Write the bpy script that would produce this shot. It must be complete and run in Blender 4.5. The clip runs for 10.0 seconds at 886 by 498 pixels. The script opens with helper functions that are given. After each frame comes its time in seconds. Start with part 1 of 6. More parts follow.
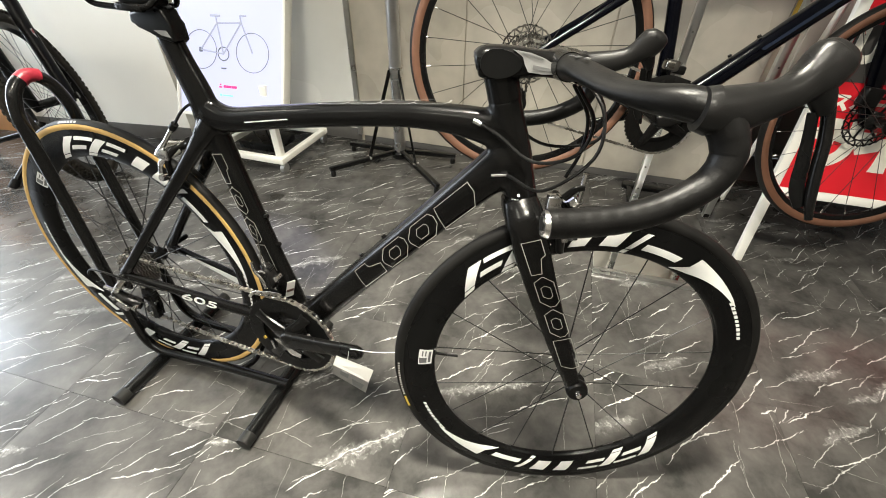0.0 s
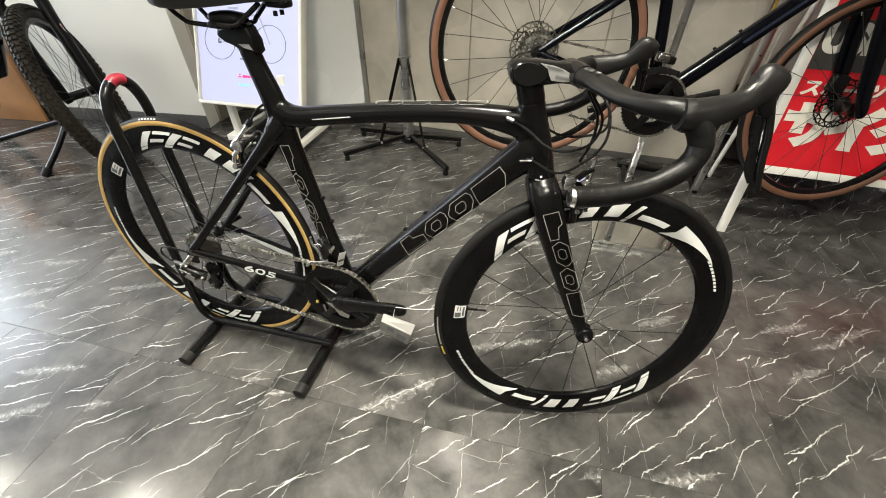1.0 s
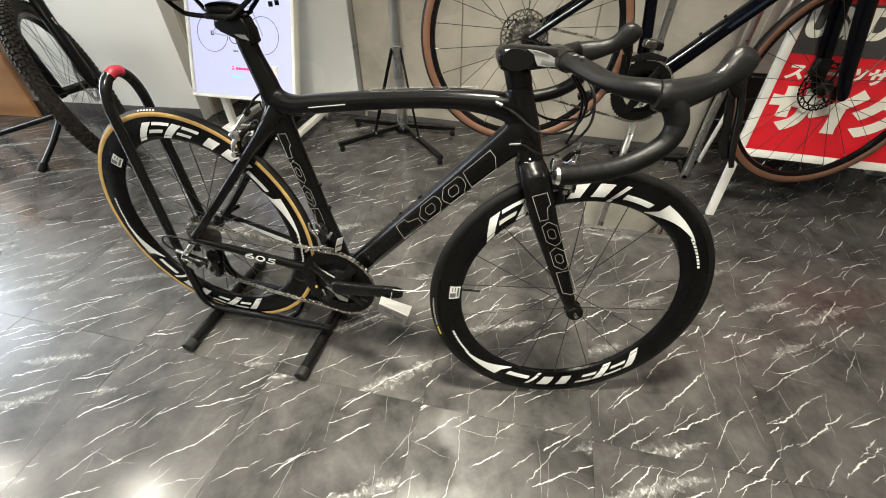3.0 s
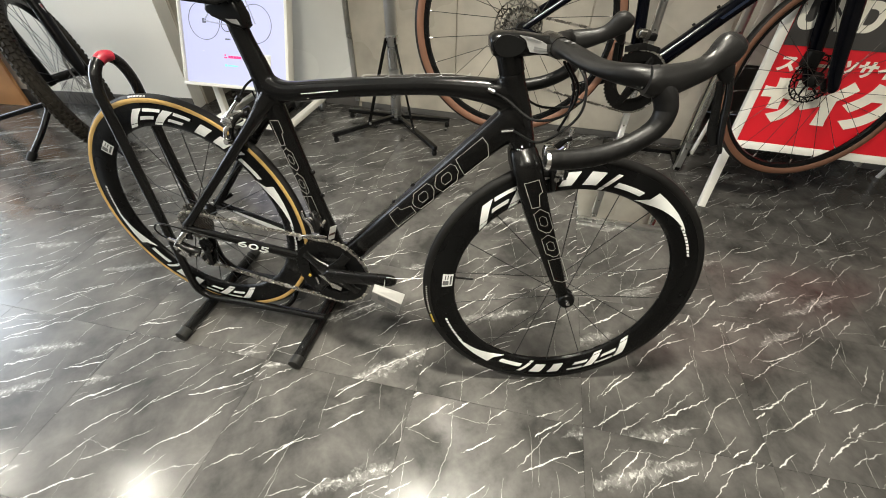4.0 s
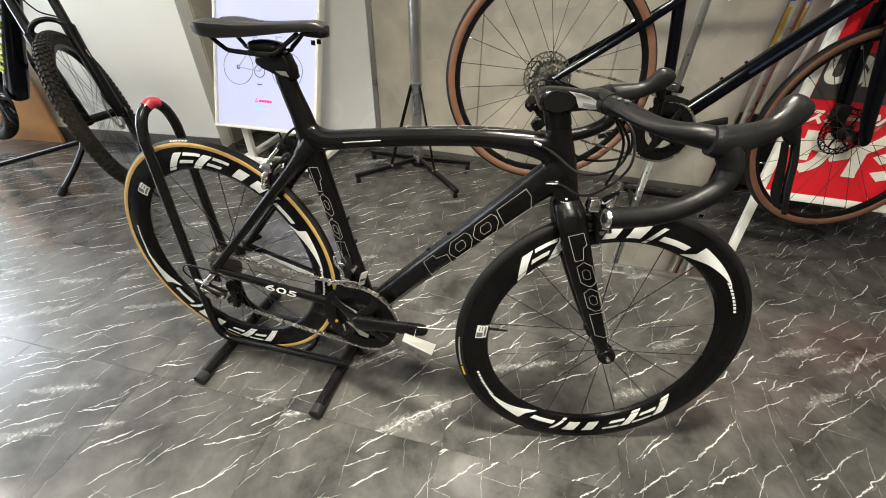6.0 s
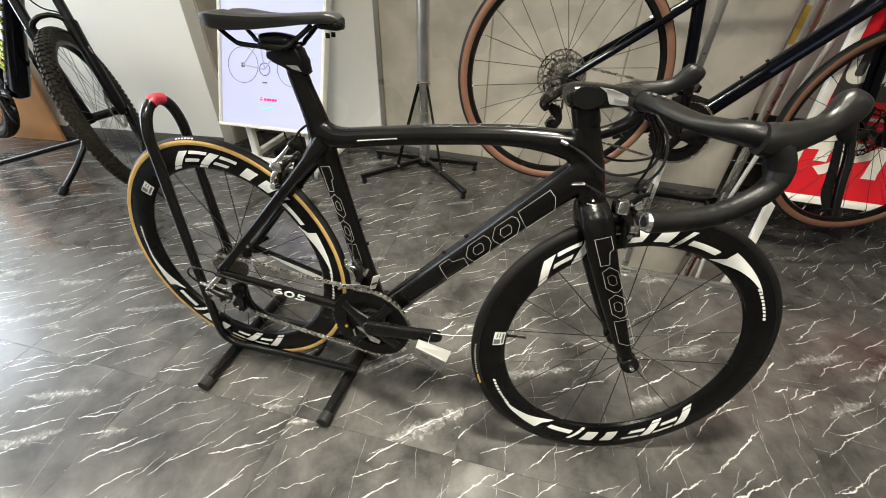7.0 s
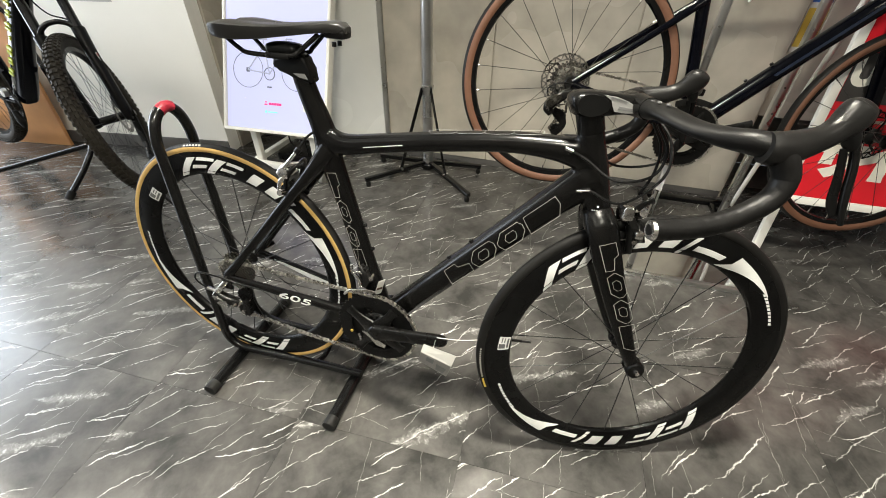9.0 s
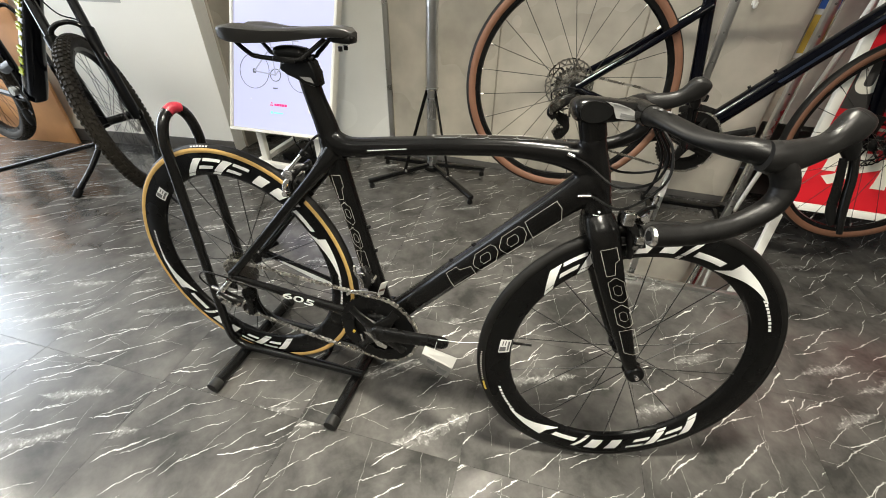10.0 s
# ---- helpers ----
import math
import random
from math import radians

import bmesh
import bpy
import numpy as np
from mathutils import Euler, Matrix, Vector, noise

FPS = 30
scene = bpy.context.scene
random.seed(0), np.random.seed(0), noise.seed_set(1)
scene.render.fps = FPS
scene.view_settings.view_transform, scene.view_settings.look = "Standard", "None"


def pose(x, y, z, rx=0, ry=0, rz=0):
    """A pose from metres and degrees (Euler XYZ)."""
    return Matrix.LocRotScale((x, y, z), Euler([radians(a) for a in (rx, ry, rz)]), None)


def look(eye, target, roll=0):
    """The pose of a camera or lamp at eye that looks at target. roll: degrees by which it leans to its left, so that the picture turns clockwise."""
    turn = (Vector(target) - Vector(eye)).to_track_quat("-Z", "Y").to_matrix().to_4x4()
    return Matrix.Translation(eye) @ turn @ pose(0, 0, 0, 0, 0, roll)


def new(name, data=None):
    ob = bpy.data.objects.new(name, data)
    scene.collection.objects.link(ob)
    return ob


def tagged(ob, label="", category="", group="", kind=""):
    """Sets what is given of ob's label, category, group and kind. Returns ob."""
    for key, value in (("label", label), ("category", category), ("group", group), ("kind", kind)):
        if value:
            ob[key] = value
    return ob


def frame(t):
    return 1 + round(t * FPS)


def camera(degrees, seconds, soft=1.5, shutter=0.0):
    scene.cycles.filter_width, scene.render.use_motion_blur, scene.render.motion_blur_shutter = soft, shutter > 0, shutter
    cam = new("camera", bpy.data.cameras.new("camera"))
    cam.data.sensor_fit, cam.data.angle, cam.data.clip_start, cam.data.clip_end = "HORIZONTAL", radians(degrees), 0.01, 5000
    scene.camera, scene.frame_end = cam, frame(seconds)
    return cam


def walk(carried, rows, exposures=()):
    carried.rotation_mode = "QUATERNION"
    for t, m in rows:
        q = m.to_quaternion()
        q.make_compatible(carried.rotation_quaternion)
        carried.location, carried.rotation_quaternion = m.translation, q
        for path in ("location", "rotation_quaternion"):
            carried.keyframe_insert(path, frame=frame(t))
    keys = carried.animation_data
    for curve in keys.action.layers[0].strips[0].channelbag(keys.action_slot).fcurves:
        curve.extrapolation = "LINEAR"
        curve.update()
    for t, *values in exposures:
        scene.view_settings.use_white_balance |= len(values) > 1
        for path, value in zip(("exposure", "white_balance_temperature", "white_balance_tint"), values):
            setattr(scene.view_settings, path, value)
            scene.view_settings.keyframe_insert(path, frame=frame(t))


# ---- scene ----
cam = camera(94.6, 10.0, soft=0.95)
PATH = [
    (0, (-0.101, -0.528, 0.989), (-0.554, 0.976, -0.249), 0.8),
    (0.5, (-0.135, -0.642, 1.039), (-0.513, 0.825, -0.267), 1.2),
    (1, (-0.141, -0.678, 1.07), (-0.548, 0.78, -0.237), 0.5),
    (1.5, (-0.132, -0.704, 1.075), (-0.54, 0.756, -0.23), 0.6),
    (2, (-0.121, -0.713, 1.074), (-0.529, 0.74, -0.238), 0.4),
    (3.5, (-0.128, -0.715, 1.076), (-0.495, 0.716, -0.272), 0.2),
    (4, (-0.118, -0.725, 1.069), (-0.474, 0.7, -0.289), 0.7),
    (4.5, (-0.102, -0.724, 1.073), (-0.466, 0.713, -0.27), 0.9),
    (5, (-0.11, -0.731, 1.091), (-0.51, 0.728, -0.218), 0.6),
    (5.5, (-0.136, -0.735, 1.103), (-0.571, 0.752, -0.162), 0.3),
    (6, (-0.188, -0.707, 1.075), (-0.611, 0.819, -0.147), 1.0),
    (6.2, (-0.209, -0.697, 1.065), (-0.643, 0.831, -0.15), 0.8),
    (7.5, (-0.233, -0.685, 1.055), (-0.653, 0.843, -0.164), 1.4),
    (8, (-0.237, -0.685, 1.064), (-0.663, 0.843, -0.155), 1.1),
    (8.5, (-0.234, -0.685, 1.064), (-0.666, 0.843, -0.152), 0.9),
    (9, (-0.235, -0.686, 1.066), (-0.675, 0.842, -0.148), 0.8),
    (9.5, (-0.232, -0.688, 1.068), (-0.687, 0.84, -0.139), 0.7),
    (10, (-0.233, -0.69, 1.073), (-0.687, 0.838, -0.136), 1.2),
]
walk(cam, [(t, look(eye, target, roll)) for t, eye, target, roll in PATH],
     exposures=[(0, 0.60), (0.5, 0.48), (1, 0.40), (1.5, 0.38), (5, 0.37), (7.5, 0.40), (10, 0.40)])

# ---------------- world and lights ----------------
world = bpy.data.worlds.new("world")
scene.world = world
world.use_nodes = True
wn = world.node_tree.nodes["Background"]
wn.inputs[0].default_value = (0.75, 0.85, 1.0, 1)
wn.inputs[1].default_value = 0.25

FLOOR_TURN = 2.2
FLOOR_DARK, FLOOR_PALE = 0.028, 0.094


def area(name, at, target, sx, sy, watts, colour):
    lamp = bpy.data.lights.new(name, "AREA")
    lamp.shape, lamp.size, lamp.size_y, lamp.energy, lamp.color = "RECTANGLE", sx, sy, watts, colour
    ob = new(name, lamp)
    ob.matrix_world = look(at, target)
    return ob


# ---------------- materials ----------------
def nodes_of(name):
    m = bpy.data.materials.new(name)
    m.use_nodes = True
    return m, m.node_tree.nodes, m.node_tree.links, m.node_tree.nodes["Principled BSDF"]


def mat(name, colour, rough=0.5, metal=0.0, vary=0.12, scale=30.0, bump=0.0, bump_scale=200.0, coat=0.0, rough_vary=0.1, coords="Object", spec=0.5):
    """A surface whose colour and gloss vary at two scales, with fine relief."""
    m, n, l, b = nodes_of(name)
    tc = n.new("ShaderNodeTexCoord")
    big = n.new("ShaderNodeTexNoise")
    big.inputs["Scale"].default_value, big.inputs["Detail"].default_value = scale * 0.2, 3
    fine = n.new("ShaderNodeTexNoise")
    fine.inputs["Scale"].default_value, fine.inputs["Detail"].default_value = scale, 6
    mix = n.new("ShaderNodeMath")
    mix.operation = "ADD"
    l.new(tc.outputs[coords], big.inputs["Vector"])
    l.new(tc.outputs[coords], fine.inputs["Vector"])
    l.new(big.outputs["Fac"], mix.inputs[0])
    l.new(fine.outputs["Fac"], mix.inputs[1])
    ramp = n.new("ShaderNodeMapRange")
    ramp.inputs["From Min"].default_value, ramp.inputs["From Max"].default_value = 0.6, 1.4
    ramp.inputs["To Min"].default_value, ramp.inputs["To Max"].default_value = 1 - vary, 1 + vary
    l.new(mix.outputs[0], ramp.inputs["Value"])
    hue = n.new("ShaderNodeMix")
    hue.data_type, hue.blend_type = "RGBA", "MULTIPLY"
    hue.inputs["Factor"].default_value = 1.0
    hue.inputs["A"].default_value = (*colour, 1)
    l.new(ramp.outputs["Result"], hue.inputs["B"])
    l.new(hue.outputs["Result"], b.inputs["Base Color"])
    rr = n.new("ShaderNodeMapRange")
    rr.inputs["From Min"].default_value, rr.inputs["From Max"].default_value = 0.3, 0.7
    rr.inputs["To Min"].default_value, rr.inputs["To Max"].default_value = max(0.02, rough - rough_vary), min(1, rough + rough_vary)
    l.new(big.outputs["Fac"], rr.inputs["Value"])
    l.new(rr.outputs["Result"], b.inputs["Roughness"])
    b.inputs["Metallic"].default_value = metal
    b.inputs["Coat Weight"].default_value = coat
    b.inputs["Specular IOR Level"].default_value = spec
    b.inputs["Coat Roughness"].default_value = 0.08
    if bump:
        grain = n.new("ShaderNodeTexNoise")
        grain.inputs["Scale"].default_value, grain.inputs["Detail"].default_value = bump_scale, 4
        l.new(tc.outputs[coords], grain.inputs["Vector"])
        bm = n.new("ShaderNodeBump")
        bm.inputs["Strength"].default_value, bm.inputs["Distance"].default_value = bump, 0.002
        l.new(grain.outputs["Fac"], bm.inputs["Height"])
        l.new(bm.outputs["Normal"], b.inputs["Normal"])
    return m


def glow(name, colour, strength):
    m, n, l, b = nodes_of(name)
    b.inputs["Base Color"].default_value = (*[c * 0.3 for c in colour], 1)
    b.inputs["Emission Color"].default_value = (*colour, 1)
    b.inputs["Emission Strength"].default_value = strength
    b.inputs["Roughness"].default_value = 0.25
    return m


def marble_floor():
    """Dark grey vinyl tile printed as marble: cloudy ground, short jagged white veins, crackled patches."""
    m, n, l, b = nodes_of("marble_vinyl")

    def put(socket, v):
        if isinstance(v, (int, float, tuple)):
            socket.default_value = v
        else:
            l.new(v, socket)

    def mth(op, x, y=0.0, z=0.0):
        t = n.new("ShaderNodeMath")
        t.operation = op
        for k, v in enumerate((x, y, z)):
            put(t.inputs[k], v)
        return t.outputs[0]

    def vec(op, x, y):
        t = n.new("ShaderNodeVectorMath")
        t.operation = op
        put(t.inputs[0], x)
        put(t.inputs[1], y)
        return t.outputs[0]

    def ramp_of(v, lo, hi, to0=0.0, to1=1.0):
        r = n.new("ShaderNodeMapRange")
        r.interpolation_type = "SMOOTHSTEP"
        r.inputs["From Min"].default_value, r.inputs["From Max"].default_value = lo, hi
        r.inputs["To Min"].default_value, r.inputs["To Max"].default_value = to0, to1
        l.new(v, r.inputs["Value"])
        return r.outputs["Result"]

    def cloudy(v, scale, detail, rough=0.5):
        t = n.new("ShaderNodeTexNoise")
        t.inputs["Scale"].default_value, t.inputs["Detail"].default_value, t.inputs["Roughness"].default_value = scale, detail, rough
        l.new(v, t.inputs["Vector"])
        return t.outputs

    def parts_of(v):
        t = n.new("ShaderNodeSeparateXYZ")
        l.new(v, t.inputs[0])
        return t.outputs

    info = n.new("ShaderNodeObjectInfo")
    geo = n.new("ShaderNodeNewGeometry")
    turn = n.new("ShaderNodeMapping")
    turn.inputs["Rotation"].default_value = (0, 0, radians(-42))
    l.new(geo.outputs["Position"], turn.inputs["Vector"])
    comb = n.new("ShaderNodeCombineXYZ")
    put(comb.inputs[0], mth("MULTIPLY", info.outputs["Random"], 7.0))
    put(comb.inputs[1], mth("MULTIPLY", info.outputs["Random"], 11.0))
    place = vec("ADD", turn.outputs[0], comb.outputs[0])

    def jagged(v, steps):
        for scale, reach in steps:
            c = vec("SUBTRACT", cloudy(v, scale, 2)["Color"], (0.5, 0.5, 0.5))
            v = vec("ADD", v, vec("MULTIPLY", c, (reach * 0.3, reach, 0.0)))
        return v

    bent = jagged(place, ((11.0, 0.034), (70.0, 0.011), (210.0, 0.0055)))
    patchy = cloudy(place, 46.0, 4, 0.6)["Fac"]

    def strokes(cell, gap, half, width, jitter, lean, seed, keep, soft=0.75):
        """One short stroke in each cell: tapered, with its own slant and length."""
        q = vec("ADD", vec("MULTIPLY", bent, (1 / cell, 1 / gap, 0.0)), (seed, seed * 0.61, 0.0))
        v = n.new("ShaderNodeTexVoronoi")
        v.voronoi_dimensions, v.feature = "2D", "F1"
        v.inputs["Scale"].default_value, v.inputs["Randomness"].default_value = 1.0, 0.85
        l.new(q, v.inputs["Vector"])
        d = parts_of(vec("MULTIPLY", vec("SUBTRACT", q, v.outputs["Position"]), (cell, gap, 0.0)))
        rnd = parts_of(v.outputs["Color"])
        slope = mth("MULTIPLY_ADD", mth("SUBTRACT", rnd[0], 0.5), 2 * jitter, lean)
        across = mth("ABSOLUTE", mth("SUBTRACT", d[1], mth("MULTIPLY", d[0], slope)))
        reach = mth("MULTIPLY_ADD", rnd[1], half * 0.6, half * 0.4)
        along = mth("DIVIDE", mth("ABSOLUTE", d[0]), reach)
        taper = mth("MAXIMUM", mth("SUBTRACT", 1.0, mth("MULTIPLY", along, along)), 0.0)
        w = mth("MAXIMUM", mth("MULTIPLY", mth("MULTIPLY", taper, width), mth("MULTIPLY_ADD", patchy, 4.2, -1.15)), 0.00002)
        core = ramp_of(mth("SUBTRACT", 1.0, mth("DIVIDE", across, w)), 0.0, soft)
        kept = mth("GREATER_THAN", rnd[2], 1.0 - keep)
        return mth("MULTIPLY", mth("MULTIPLY", core, kept), ramp_of(taper, 0.0, 0.35))

    def most(*vs):
        out = vs[0]
        for v in vs[1:]:
            out = mth("MAXIMUM", out, v)
        return out

    bold = mth("MULTIPLY", strokes(0.205, 0.085, 0.112, 0.0023, 0.24, 0.0, 0.0, 0.62), 0.74)
    thin = mth("MULTIPLY", strokes(0.17, 0.062, 0.095, 0.0016, 0.30, 0.06, 7.3, 0.75), 0.50)
    stray = mth("MULTIPLY", strokes(0.15, 0.15, 0.12, 0.0010, 1.5, 0.3, 3.1, 0.80), 0.24)
    steep = mth("MULTIPLY", strokes(0.16, 0.13, 0.10, 0.0012, 0.9, 1.3, 15.7, 0.65), 0.30)
    area_a = strokes(0.40, 0.20, 0.17, 0.024, 0.16, -0.23, 21.9, 0.55, 1.0)
    crumbs = ramp_of(cloudy(bent, 75.0, 6, 0.72)["Fac"], 0.49, 0.60)
    shards = n.new("ShaderNodeTexVoronoi")
    shards.feature = "DISTANCE_TO_EDGE"
    shards.inputs["Scale"].default_value = 62.0
    l.new(bent, shards.inputs["Vector"])
    cracks = ramp_of(shards.outputs["Distance"], 0.0, 0.14, 1.0, 0.0)
    crackle = mth("MULTIPLY", mth("MULTIPLY", most(crumbs, mth("MULTIPLY", cracks, 0.4)), area_a), 0.44)
    veins = most(bold, thin, stray, steep, crackle, mth("MULTIPLY", area_a, 0.10))
    cloud = cloudy(jagged(place, ((5.0, 0.10),)), 6.5, 9, 0.64)["Fac"]
    ramp = n.new("ShaderNodeValToRGB")
    ramp.color_ramp.elements[0].position, ramp.color_ramp.elements[0].color = 0.34, (FLOOR_DARK, FLOOR_DARK * 0.96, FLOOR_DARK * 0.90, 1)
    ramp.color_ramp.elements[1].position, ramp.color_ramp.elements[1].color = 0.70, (FLOOR_PALE, FLOOR_PALE * 0.95, FLOOR_PALE * 0.885, 1)
    l.new(cloud, ramp.inputs["Fac"])
    mix = n.new("ShaderNodeMix")
    mix.data_type = "RGBA"
    mix.inputs["B"].default_value = (0.66, 0.65, 0.62, 1)
    l.new(veins, mix.inputs["Factor"])
    l.new(ramp.outputs["Color"], mix.inputs["A"])
    l.new(mix.outputs["Result"], b.inputs["Base Color"])
    b.inputs["Specular IOR Level"].default_value = 0.50
    put(b.inputs["Roughness"], ramp_of(cloud, 0.3, 0.7, 0.14, 0.25))
    bm = n.new("ShaderNodeBump")
    bm.inputs["Strength"].default_value, bm.inputs["Distance"].default_value = 0.06, 0.002
    l.new(cloudy(geo.outputs["Position"], 130, 3)["Fac"], bm.inputs["Height"])
    l.new(bm.outputs["Normal"], b.inputs["Normal"])
    return m


def mirror_mat():
    m, n, l, b = nodes_of("mirror")
    b.inputs["Base Color"].default_value = (0.82, 0.83, 0.82, 1)
    b.inputs["Metallic"].default_value, b.inputs["Roughness"].default_value = 1.0, 0.03
    return m


FLOOR = marble_floor()
GROUT = mat("grout", (0.035, 0.034, 0.033), 0.8)
WALL_WHITE = mat("white_wall_paint", (0.84, 0.82, 0.76), 0.55, vary=0.05, scale=4, bump=0.08, bump_scale=90, coords="Generated")
WALL_GREY = mat("beige_melamine_panel", (0.435, 0.398, 0.333), 0.27, vary=0.26, scale=8, bump=0.02, coords="Object")
WALL_PALE = mat("pale_gloss_panel", (0.80, 0.79, 0.74), 0.25, vary=0.10, scale=3)
SKIRT = mat("grey_skirting", (0.10, 0.095, 0.09), 0.5)
CEIL = mat("ceiling_paint", (0.75, 0.74, 0.72), 0.8, vary=0.04, scale=3)
CARBON = mat("matt_black_carbon", (0.0032, 0.0031, 0.0030), 0.21, vary=0.3, scale=60, bump=0.025, bump_scale=260, rough_vary=0.05, spec=0.25)
CARBON_GLOSS = mat("satin_black_rim", (0.0035, 0.0035, 0.0035), 0.26, vary=0.2, scale=50, spec=0.14)
BLACK_PLASTIC = mat("black_plastic", (0.0045, 0.0045, 0.0045), 0.33, vary=0.25, scale=80, bump=0.05, bump_scale=900, spec=0.14)
RUBBER = mat("black_rubber", (0.007, 0.0067, 0.0064), 0.52, vary=0.3, scale=60, bump=0.1, bump_scale=700, spec=0.12)
HOOD_RUBBER = mat("hood_rubber", (0.0085, 0.0082, 0.0080), 0.36, vary=0.30, scale=50, bump=0.14, bump_scale=900, spec=0.24)
TAPE = mat("handlebar_tape", (0.0048, 0.0046, 0.0045), 0.40, vary=0.45, scale=50, bump=0.14, bump_scale=420, spec=0.15)
TAN = mat("tan_sidewall", (0.44, 0.275, 0.085), 0.7, vary=0.15, scale=70, bump=0.1, bump_scale=900)
BROWN = mat("brown_sidewall", (0.098, 0.041, 0.021), 0.65, vary=0.15, scale=60, bump=0.1, bump_scale=900)
SILVER = mat("polished_alloy", (0.72, 0.71, 0.69), 0.20, 1.0, vary=0.08, scale=60)
STEEL = mat("chain_steel", (0.60, 0.58, 0.54), 0.26, 1.0, vary=0.2, scale=150)
CRANK_BLACK = mat("gloss_black_crank", (0.0035, 0.0034, 0.0033), 0.24, vary=0.2, scale=60, rough_vary=0.08, spec=0.26)
DARK_STEEL = mat("dark_anodised_alloy", (0.010, 0.0098, 0.0096), 0.24, 0.35, vary=0.2, scale=80, spec=0.20)
CASSETTE = mat("cassette_steel", (0.22, 0.21, 0.19), 0.30, 1.0, vary=0.15, scale=80)
SPOKE = mat("black_spoke", (0.020, 0.020, 0.020), 0.35, 0.4, spec=0.18)
SPOKE_SILVER = mat("dark_steel_spoke", (0.06, 0.058, 0.055), 0.35, 0.8)
DECAL = mat("white_decal", (0.64, 0.64, 0.625), 0.42, vary=0.06, scale=60)
DECAL_GREY = mat("silver_decal_line", (0.34, 0.325, 0.30), 0.4, 0.3, vary=0.08, scale=60)
STAND_BLACK = mat("black_powder_coat", (0.004, 0.004, 0.004), 0.17, vary=0.25, scale=40, bump=0.04, bump_scale=300, spec=0.35)
RED_GRIP = mat("red_plastic", (0.22, 0.010, 0.022), 0.42, vary=0.45, scale=90)
ALU = mat("brushed_aluminium", (0.60, 0.60, 0.59), 0.30, 1.0, vary=0.1, scale=20)
WHITE_FRAME = mat("white_lacquer", (0.78, 0.76, 0.70), 0.4, vary=0.05, scale=20)
TREAD = mat("dusty_tread_rubber", (0.026, 0.0225, 0.018), 0.7, vary=0.5, scale=25, bump=0.15, bump_scale=300, spec=0.15)
WORN_RUBBER = mat("worn_grey_rubber", (0.012, 0.0118, 0.011), 0.55, vary=0.5, scale=50, bump=0.15, bump_scale=300, spec=0.2)
WALL_DARKENED = mat("darkened_taupe_wall", (0.20, 0.185, 0.16), 0.6, vary=0.15, scale=4)
SIGN_RED = mat("red_print", (0.62, 0.012, 0.022), 0.42, vary=0.06, scale=8)
SIGN_BLACK = mat("charcoal_print", (0.045, 0.042, 0.040), 0.5, vary=0.1, scale=12)
SIGN_WHITE = mat("cream_print", (0.78, 0.75, 0.66), 0.45, vary=0.06, scale=10)
NAVY_GLOSS = mat("gloss_black_navy_paint", (0.0010, 0.0012, 0.0026), 0.09, vary=0.2, scale=30, coat=0.0, spec=0.20)
SHEEN_BLUE = mat("slate_blue_sheen", (0.010, 0.015, 0.030), 0.2, vary=0.1, scale=30)
ORANGE_WOOD = mat("orange_board", (0.58, 0.29, 0.12), 0.5, vary=0.14, scale=10, bump=0.05)
LIME = mat("lime_decal", (0.34, 0.40, 0.02), 0.4)
SADDLE = mat("saddle_cover", (0.016, 0.0155, 0.015), 0.34, vary=0.15, scale=40, bump=0.10, bump_scale=1100, spec=0.45)
PAPER = mat("white_card", (0.48, 0.475, 0.455), 0.6, vary=0.05, scale=40)
LABEL_BROWN = mat("brown_print", (0.060, 0.030, 0.022), 0.5)
TAG_PAPER = mat("folded_white_card", (0.29, 0.285, 0.27), 0.6, vary=0.06, scale=40)
TAG_GREY = mat("greyish_card", (0.16, 0.156, 0.148), 0.6, vary=0.08, scale=40)
PRINT_GREY = mat("grey_print", (0.10, 0.10, 0.10), 0.6)
SCREEN = glow("lit_screen", (0.58, 0.60, 0.90), 0.72)
SCREEN_LINE = glow("screen_line_grey", (0.16, 0.17, 0.22), 0.5)
SCREEN_PALE = glow("screen_pale_grey", (0.44, 0.46, 0.60), 0.6)
SCREEN_PINK = glow("screen_pink", (0.80, 0.05, 0.22), 0.9)
SCREEN_TEAL = glow("screen_teal", (0.25, 0.75, 0.72), 0.9)
STEM_GREY = mat("pale_grey_print", (0.19, 0.188, 0.185), 0.4, vary=0.1, scale=60)
LAMP_GLOW = glow("lamp_diffuser", (1.0, 0.94, 0.84), 9.0)
MIRROR = mirror_mat()
BLUE_CARD = mat("blue_print", (0.02, 0.08, 0.30), 0.5)
YELLOW = mat("yellow_print", (0.40, 0.27, 0.04), 0.5)


# ---------------- mesh helpers ----------------
def finish(bm, name, material, smooth=True, angle=38):
    me = bpy.data.meshes.new(name)
    bmesh.ops.recalc_face_normals(bm, faces=bm.faces)
    for f in bm.faces:
        f.smooth = smooth
    bm.to_mesh(me)
    bm.free()
    if smooth:
        me.set_sharp_from_angle(angle=radians(angle))
    me.materials.append(material)
    return me


def part(name, bm, material, parent, label="", m=None, smooth=True):
    """Links a bmesh (or a finished mesh) as one object under a thing or a part."""
    me = bm if isinstance(bm, bpy.types.Mesh) else finish(bm, name, material, smooth)
    ob = new(name, me)
    ob.parent = parent
    if m is not None:
        ob.matrix_basis = m
    if label:
        tagged(ob, label)
    return ob


